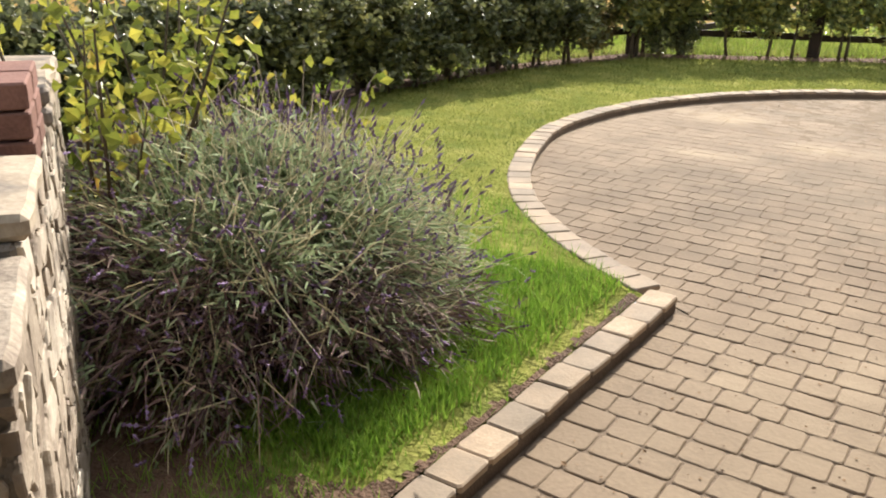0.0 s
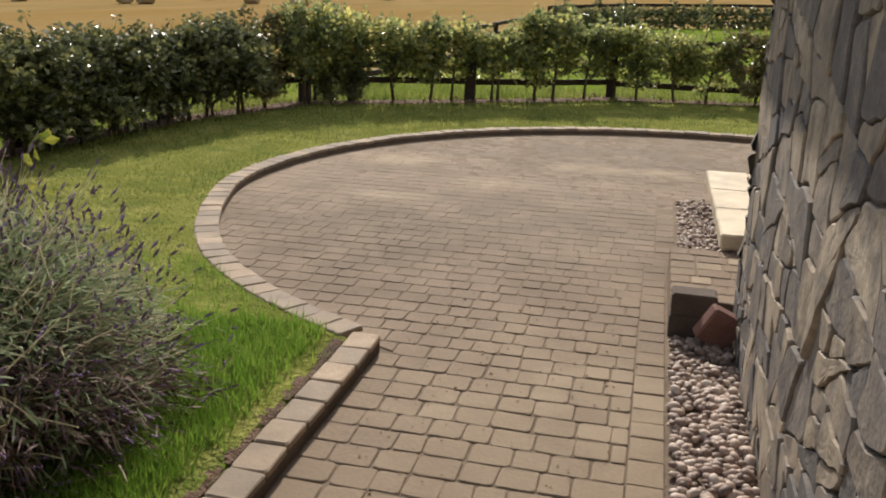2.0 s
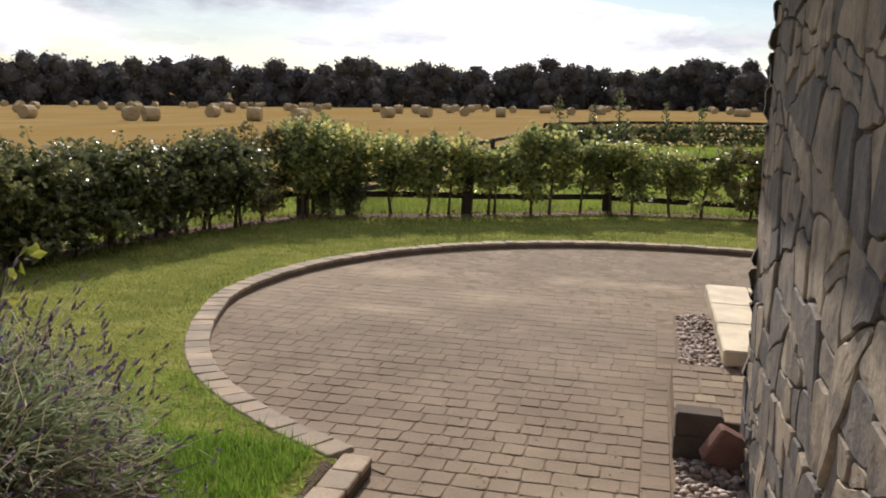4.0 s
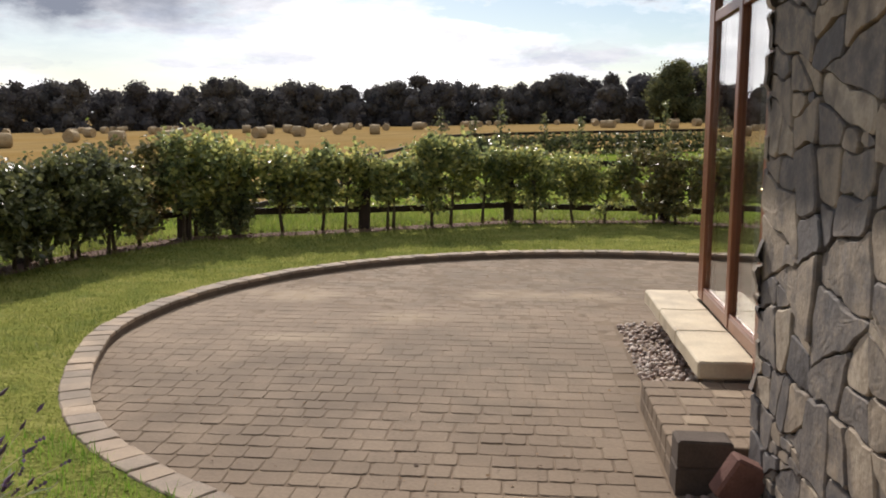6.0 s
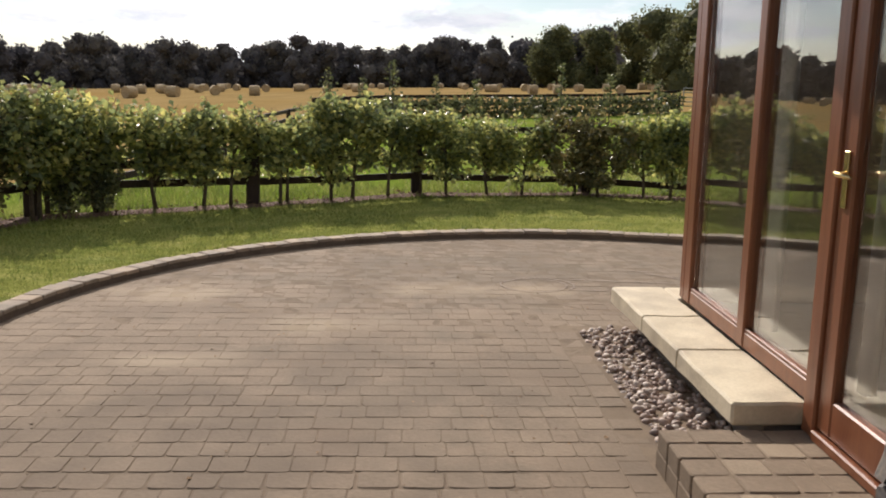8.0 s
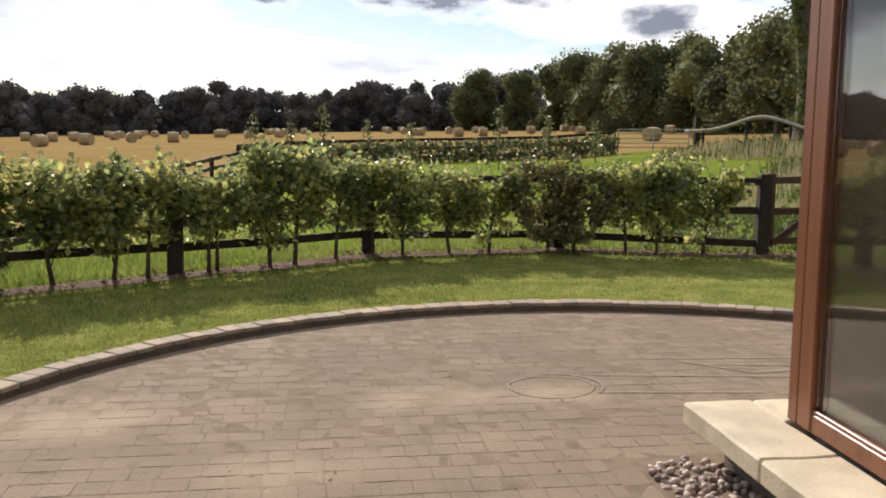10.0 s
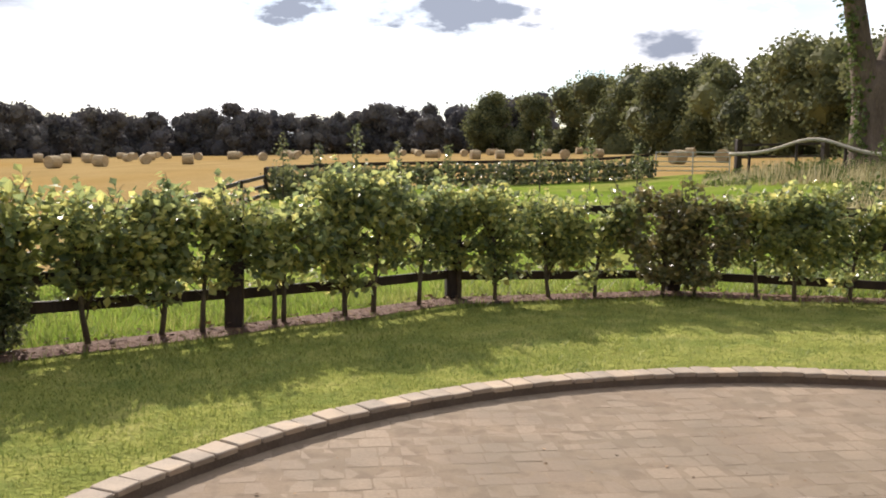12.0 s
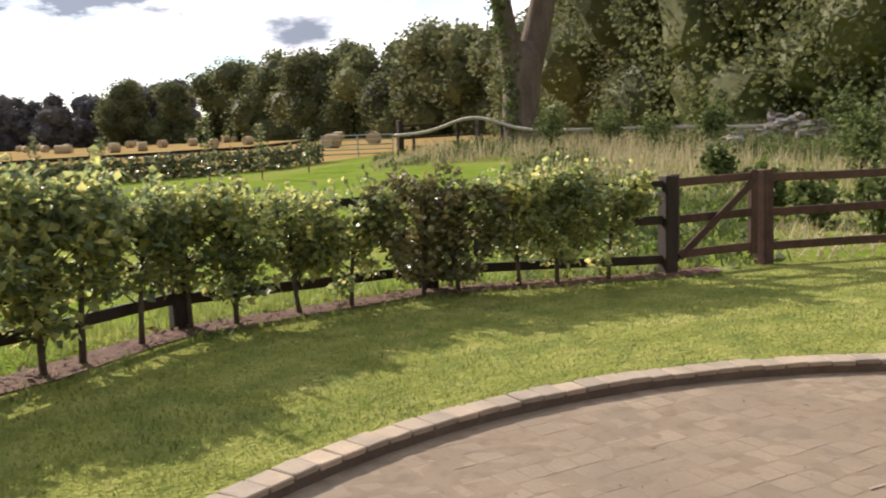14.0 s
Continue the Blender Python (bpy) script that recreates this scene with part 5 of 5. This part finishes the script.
def wood_tree(az, d, h, w, seed, leaves=1500, size=0.62):
    r = random.Random(seed)
    x, y = polar(az, d)
    z = ground_z(x, y)
    t = thing("tree", x, y, z, label="tall broadleaved tree at the edge of the wood", category="tree", group="trees of the near wood")
    bm = bmesh.new()
    tube(bm, [(0, 0, -0.2), (r.uniform(-0.2, 0.2), 0, h * 0.35), (r.uniform(-0.5, 0.5), 0, h * 0.75)], [0.35, 0.27, 0.1], 8)
    for k in range(5):
        a, zz = r.uniform(0, 6.28), h * r.uniform(0.3, 0.6)
        tube(bm, [(0, 0, zz), (math.cos(a) * w * 0.2, math.sin(a) * w * 0.2, zz + h * 0.1), (math.cos(a) * w * 0.36, math.sin(a) * w * 0.36, zz + h * 0.2)], [0.16, 0.1, 0.04], 5)
    part("trunk", bm, BARK, t, smooth=True)
    soup = Soup()
    crown_soup(soup, 0, 0, 0, h, w, r, leaves, size, 0.03, 0.68)
    child("crown", soup.mesh("crown", WOODLEAF), t)


r = random.Random(81)
for az, d, h in ((9.5, 215, 14.5), (12, 205, 15), (14.2, 190, 16.5), (16, 180, 17.5), (18, 170, 18.5), (19.8, 150, 17.5), (21.5, 150, 16.5), (23.4, 140, 17), (25.5, 130, 15.5), (27.4, 122, 15.5), (29.5, 116, 15), (31.5, 108, 15.5), (33.6, 100, 16), (35.5, 90, 16.5), (37.4, 82, 17), (39.3, 74, 17), (41.5, 66, 16), (44, 60, 17), (46.7, 56, 16), (49.5, 52, 17), (52.5, 50, 16), (55.5, 48, 17), (59, 46, 16), (63, 45, 17), (36.5, 100, 18), (42.5, 84, 19), (48, 70, 18), (54, 64, 18), (28.5, 135, 18), (22.5, 165, 19)):
    h *= 0.84 if 12 <= az < 36 else 1.0
    wood_tree(az, d, h * r.uniform(0.92, 1.06), h * r.uniform(0.8, 1.02), int(az * 10), 6500 if d > 95 else 17000, 0.6 if d > 95 else 0.38)

# the big forked, ivy-clad tree by the paddock
big = thing("ivy_clad_tree", 17.9, 37.0, ground_z(17.9, 37.0), label="big forked tree trunk partly clad in ivy", category="tree")
bm = tube(bmesh.new(), [(-0.1, 0, -0.3), (-0.06, 0, 0.5), (-0.02, 0, 1.6), (0.06, 0, 2.8), (0.1, 0, 3.7), (0.12, 0, 4.2)], [1.05, 0.82, 0.72, 0.76, 0.72, 0.4], 18)
tube(bm, [(-0.2, 0, 2.2), (-0.32, 0, 3.4), (-0.62, 0, 4.6), (-0.95, 0, 6.2), (-1.15, 0, 8.0), (-1.2, 0.2, 11)], [0.5, 0.52, 0.42, 0.38, 0.33, 0.22], 14)
tube(bm, [(0.22, 0, 2.2), (0.42, 0, 3.4), (0.85, 0, 4.6), (1.25, 0, 6.2), (1.55, 0, 8.0), (1.8, 0.1, 11.5)], [0.52, 0.58, 0.54, 0.48, 0.42, 0.26], 14)
for v in bm.verts:
    v.co += Vector((0.07, 0.07, 0)) * noise.noise(v.co * 1.6)
tube(bm, [(-0.72, 0, 7.2), (-1.8, -0.3, 8.8), (-3.0, -0.5, 9.6)], [0.2, 0.14, 0.05], 8)
tube(bm, [(1.2, 0, 8.2), (2.4, -0.3, 9.8), (3.8, -0.4, 10.6)], [0.24, 0.16, 0.06], 8)
part("trunk", bm, BARK, big, smooth=True)
soup, r = Soup(), random.Random(91)
for k in range(900):
    z = r.uniform(0.5, 8.5)
    side = -0.75 + (-0.12 * max(0, z - 3.5)) * 0.8
    soup.leaf(Vector((side * (1 if z < 4 else 1.25) + r.gauss(0, 0.14), -0.25 + r.gauss(0, 0.25), z)), r.uniform(0.12, 0.24), r)
child("ivy", soup.mesh("ivy", WEED), big, "pale green climbing ivy")
soup = Soup()
crown_soup(soup, 0.5, 0, 9.0, 9.0, 13, r, 2600, 0.5, 0.0)
child("crown", soup.mesh("crown", WOODLEAF), big)

# low dark hedge and saplings along the field fence
soup, r = Soup(), random.Random(95)
for p, d in resample(far_line[5:], 0.014):
    q = p + Vector((d.y, -d.x)) * r.uniform(-0.2, 0.5)
    soup.leaf(Vector((q.x, q.y, ground_z(q.x, q.y) + r.uniform(0.02, 0.95))), r.uniform(0.12, 0.26), r)
    soup.leaf(Vector((q.x, q.y, ground_z(q.x, q.y) + r.uniform(0.02, 0.8))), r.uniform(0.12, 0.26), r)
    soup.leaf(Vector((q.x, q.y, ground_z(q.x, q.y) + r.uniform(0.02, 0.92))), r.uniform(0.16, 0.3), r)
tagged(new("low_hedge", soup.mesh("low_hedge", LEAF_DARK)), "low dark hedge under the paddock fence", "hedge", kind="stuff")


def sapling(x, y, h, seed):
    r = random.Random(seed)
    t = thing("sapling", x, y, ground_z(x, y), label="slender young tree in the paddock", category="sapling", group="saplings in the paddock")
    part("trunk", tube(bmesh.new(), [(0, 0, -0.05), (0.02, 0, h * 0.5), (0, 0, h * 0.95)], [0.025, 0.018, 0.006], 6), STEM, t)
    s = Soup()
    for k in range(150):
        z = r.uniform(0.25, 1.0) * h
        w = 0.32 * (1.1 - z / h) + 0.06
        s.leaf(Vector((r.gauss(0, w * 0.6), r.gauss(0, w * 0.6), z)), r.uniform(0.08, 0.15), r)
    child("crown", s.mesh("crown", LEAF_DARK), t)


for az, d, h in ((-4.3, 30, 2.1), (0.2, 29, 2.4), (6.0, 30, 1.7), (11.8, 31, 2.3), (15.0, 33, 1.9), (-2.0, 34, 1.8), (3.0, 36, 1.9), (18.0, 36, 1.7)):
    sapling(*polar(az, d, -1.4, 5.1), h, int(az * 7 + 100))

# far field gate and the overgrown bank behind the garden gate
fg = thing("field_gate", 12.6, 45.1, ground_z(12.6, 45.1), label="galvanised steel field gate, shut", category="gate")
for z in (0.3, 0.5, 0.72, 0.95, 1.15):
    part("bar", tube(bmesh.new(), [(0, 0, z), (3.4, -0.3, z)], [0.025, 0.025], 6), STEEL, fg)
for x in (0.0, 1.7, 3.4):
    part("upright", tube(bmesh.new(), [(x, -0.09 * x, 0.1), (x, -0.09 * x, 1.17)], [0.03, 0.03], 6), STEEL, fg)
fence("bank_fence", [(16.3, 44.6), (19.0, 42.0)], "short dark timber fence by the field gate", post_h=1.5, levels=(0.7, 1.25), w=0.26)
arch = thing("curved_rail", 0, 0, 0, label="pale weathered rail that rises and falls over the bank", category="rail")
arch.matrix_basis = Matrix()
rail_pts = []
for k in range(60):
    az = 26.5 + 24.0 * k / 59
    d = 37 - 9.0 * k / 59
    el = 0.25 + 0.95 * math.exp(-((az - 31.6) / 2.3) ** 2) - 0.1 * smooth(33, 42, az) - 0.2 * smooth(42, 50, az)
    x, y = -2.29 + d * math.sin(radians(az)), 7.86 + d * math.cos(radians(az))
    rail_pts.append((x, y, 1.62 + d * math.tan(radians(el))))
part("rail", tube(bmesh.new(), rail_pts, [0.07] * 60, 6), GREYRAIL, arch, smooth=True)
for k in range(3, 60, 7):
    x, y, z = rail_pts[k]
    part("post", tube(bmesh.new(), [(x, y, ground_z(x, y) - 0.1), (x, y, z)], [0.06, 0.06], 6), FENCE, arch)
dry, weed, r = Soup(), Soup(), random.Random(97)
for k in range(26000):
    az, d = r.uniform(25, 62), 9 + 29 * r.random() ** 0.7
    x, y = -2.29 + d * math.sin(radians(az)), 7.86 + d * math.cos(radians(az))
    if inside((x, y), garden) or (az < 34 and d < 30):
        continue
    edge = smooth(26, 30, az)
    h = r.uniform(0.2, 0.85) * (0.4 + 0.6 * edge) * (0.35 + 0.65 * smooth(12, 26, d))
    patch = noise.noise((x * 0.35, y * 0.35, 1)) + (0.3 if d < 15 else -0.16)
    (weed if patch > 0.05 else dry).blade((x, y, ground_z(x, y) - 0.02), (r.gauss(0, 0.2), r.gauss(0, 0.2)), h, r.uniform(0.01, 0.024))
    if patch > 0.12 and r.random() < 0.5:
        weed.leaf(Vector((x, y, ground_z(x, y) + h * r.uniform(0.2, 0.9))), r.uniform(0.1, 0.2), r)
tagged(new("dry_grass", dry.mesh("dry_grass", DRYGRASS)), "tall dry straw-coloured grass on the bank", "grass", kind="stuff")
tagged(new("weeds", weed.mesh("weeds", WEED)), "green weeds and nettles behind the fence", "weeds", kind="stuff")
for k in range(34):
    d = r.uniform(24, 27)
    az = r.uniform(46.5, 54.5)
    x, y = -2.29 + d * math.sin(radians(az)), 7.86 + d * math.cos(radians(az))
    bm = bmesh.new()
    bmesh.ops.create_icosphere(bm, subdivisions=2, radius=r.uniform(0.1, 0.26))
    for v in bm.verts:
        v.co *= 1 + 0.8 * noise.noise(v.co.normalized() * 1.7 + Vector((k * 5, 0, 0)))
        v.co.z *= 0.6
    me = bpy.data.meshes.new("rubble_stone")
    bm.to_mesh(me)
    bm.free()
    me.materials.append(RUBBLE)
    ob = tagged(new("rubble_stone", me), "pale broken stone in a heap on the bank", "stone", "heap of stones")
    ob.matrix_basis = pose(x, y, ground_z(x, y) + 0.3 + r.uniform(0.1, 0.75) * (1 - abs(az - 51) / 4))

def shrub(x, y, h, seed, mat):
    r = random.Random(seed)
    t = thing("wild_shrub", x, y, ground_z(x, y), label="small wild shrub among tall grass on the bank", category="shrub", group="shrubs on the bank")
    bm, s = bmesh.new(), Soup()
    for k in range(7):
        a = r.uniform(0, 6.28)
        tip = Vector((math.cos(a) * h * 0.4 * r.random(), math.sin(a) * h * 0.4 * r.random(), h * r.uniform(0.5, 1.0)))
        tube(bm, [(0, 0, -0.05), tuple(tip * 0.5 + Vector((0, 0, 0.1))), tuple(tip)], [0.02, 0.012, 0.004], 5)
        for j in range(110):
            s.leaf(tip * r.uniform(0.5, 1.05) + Vector((r.gauss(0, 0.13), r.gauss(0, 0.13), r.gauss(0, 0.13))) * h, r.uniform(0.08, 0.16), r)
    part("stem", bm, STEM, t)
    child("foliage", s.mesh("foliage", mat), t)


for k, (az, d, h) in enumerate(((36.5, 30, 1.5), (40.2, 29, 1.5), (43.0, 27, 1.2), (46.5, 26, 1.3), (55.0, 20, 1.3), (58.0, 17, 1.2), (49.5, 15, 0.8), (52.5, 14, 0.7), (56.0, 13.0, 0.8), (54.0, 24, 1.5), (47.0, 19, 0.9))):
    shrub(-2.29 + d * math.sin(radians(az)), 7.86 + d * math.cos(radians(az)), h, 300 + k, WEED)

# sunroom contents
cur = Soup()
for x0, y0, y1 in ((1.25, 7.02, 7.14), (1.25, 5.98, 6.05)):
    n = 28
    for k in range(n + 1):
        y = y0 + (y1 - y0) * k / n
        x = x0 + 0.03 * math.sin(k * 1.4)
        cur.v += [(x, y, 0.32), (x, y, 2.6)]
    b = len(cur.v) - 2 * (n + 1)
    cur.f += [(b + 2 * k, b + 2 * k + 2, b + 2 * k + 3, b + 2 * k + 1) for k in range(n)]
    ob = tagged(new("curtain", cur.mesh("curtain", CURTAIN, True)), "narrow hanging pale linen curtain", "curtain")
    cur = Soup()
st = thing("footstool", 1.75, 5.45, 0.3, label="low cream upholstered footstool inside the sunroom", category="footstool")
part("seat", block(-0.3, 0.3, -0.25, 0.25, 0.1, 0.3, bevel=0.03), CREAMBOX, st)
for sx in (-0.25, 0.25):
    for sy in (-0.2, 0.2):
        part("leg", block(sx - 0.02, sx + 0.02, sy - 0.02, sy + 0.02, 0, 0.1, bevel=0.003), FRAMEWOOD, st)
so = thing("sofa", 3.3, 6.6, 0.3, label="dark brown sofa inside the sunroom", category="sofa")
part("seat", block(-0.45, 0.45, -0.9, 0.9, 0.12, 0.45, bevel=0.05), SOFA, so)
part("backrest", block(0.3, 0.55, -0.9, 0.9, 0.3, 0.9, bevel=0.06), SOFA, so)
for sy in (-1.0, 0.85):
    part("armrest", block(-0.45, 0.5, sy, sy + 0.15, 0.12, 0.65, bevel=0.04), SOFA, so)
for sx in (-0.4, 0.4):
    for sy in (-0.8, 0.8):
        part("leg", block(sx - 0.03, sx + 0.03, sy - 0.03, sy + 0.03, 0, 0.12, bevel=0.003), FRAMEWOOD, so)

# ---------------------------------------------------------------- grass
short, lush, r = Soup(), Soup(), random.Random(99)
fence_steps = resample(fence_line[4:] + [(4.9, 14.8)], 0.1)
count = 0
while count < 120000:
    if count % 3:
        x, y = r.uniform(-6.3, 0.5), r.uniform(1.0, 13.5)
    else:
        x, y = r.uniform(-5.5, 8.0), r.uniform(10.5, 15.6)
    count += 1
    if inside((x, y), hole) or not inside((x, y), garden):
        continue
    if -1.42 < x < -1.3 and y < 4.0 and r.random() < 0.7:
        continue
    near = -3.2 < x < -1.3 and y < 5.0
    n = noise.noise((x * 0.9, y * 0.9, 0))
    h = (r.uniform(0.035, 0.085) * (1.1 + 0.7 * n) if near else r.uniform(0.018, 0.04) * (1 + 0.5 * n))
    (lush if near else short).blade((x, y, ground_z(x, y) - 0.004), (r.gauss(0, h * 0.45), r.gauss(0, h * 0.45)), h, r.uniform(0.0022, 0.004) if near else r.uniform(0.003, 0.006))
for k in range(14000):
    y = 1.0 + 3.1 * r.random()
    x = -1.43 - 0.1 * r.random() - r.random() * (0.4 + 0.6 * max(0, (y - 1.4) / 2.6))
    if y < 1.9 and r.random() < 0.7:
        continue
    h = r.uniform(0.03, 0.1)
    lush.blade((x, y, 0.07), (r.gauss(0, h * 0.5), r.gauss(0, h * 0.5)), h, r.uniform(0.002, 0.004))
for k in range(15000):
    (p, d) = fence_steps[r.randrange(len(fence_steps))]
    q = p - Vector((d.y, -d.x)) * (0.15 + 3.2 * r.random() ** 1.6) + d * r.uniform(-0.1, 0.1)
    h = r.uniform(0.05, 0.2)
    short.blade((q.x, q.y, ground_z(q.x, q.y) - 0.01), (r.gauss(0, h * 0.5), r.gauss(0, h * 0.5)), h, r.uniform(0.004, 0.009))
for k in range(900):
    (p, d) = fence_steps[r.randrange(len(fence_steps))]
    q = p + Vector((d.y, -d.x)) * (0.42 + 0.1 * r.random())
    h = r.uniform(0.05, 0.12)
    short.blade((q.x, q.y, ground_z(q.x, q.y)), (r.gauss(0, h * 0.5), r.gauss(0, h * 0.5)), h, r.uniform(0.004, 0.008))
litter = Soup()
for k in range(1300):
    a, d = r.uniform(0, 6.28), 3.85 * r.random() ** 0.5
    x, y = (CX + d * math.cos(a), CY + d * math.sin(a)) if k % 4 else (r.uniform(-1.1, 0.1), r.uniform(1.2, 5))
    if x > 0.2 and y < 8.5:
        continue
    litter.leaf(Vector((x, y, 0.004)), r.uniform(0.007, 0.02) if k % 9 else r.uniform(0.02, 0.035), r, Euler((r.uniform(-0.3, 0.3), r.uniform(-0.3, 0.3), r.uniform(0, 6.28))).to_matrix())
for k in range(800):
    (p, d) = fence_steps[r.randrange(len(fence_steps))]
    q = p + Vector((d.y, -d.x)) * r.uniform(-0.1, 0.4)
    litter.leaf(Vector((q.x, q.y, ground_z(q.x, q.y) + 0.055)), r.uniform(0.03, 0.07), r, Euler((r.uniform(-0.5, 0.5), r.uniform(-0.5, 0.5), r.uniform(0, 6.28))).to_matrix())
tagged(new("leaf_litter", litter.mesh("leaf_litter", LITTER)), "small dry brown leaves and crumbs of soil", "leaf litter", kind="stuff")
tagged(new("grass", short.mesh("grass", GRASS)), "short sunlit lawn grass", "grass", kind="stuff")
tagged(new("grass", lush.mesh("grass", LUSH)), "longer bright green grass beside the lavender", "grass", kind="stuff")

for src in BIN:
    for o in (*src.children_recursive, src):
        bpy.data.objects.remove(o)
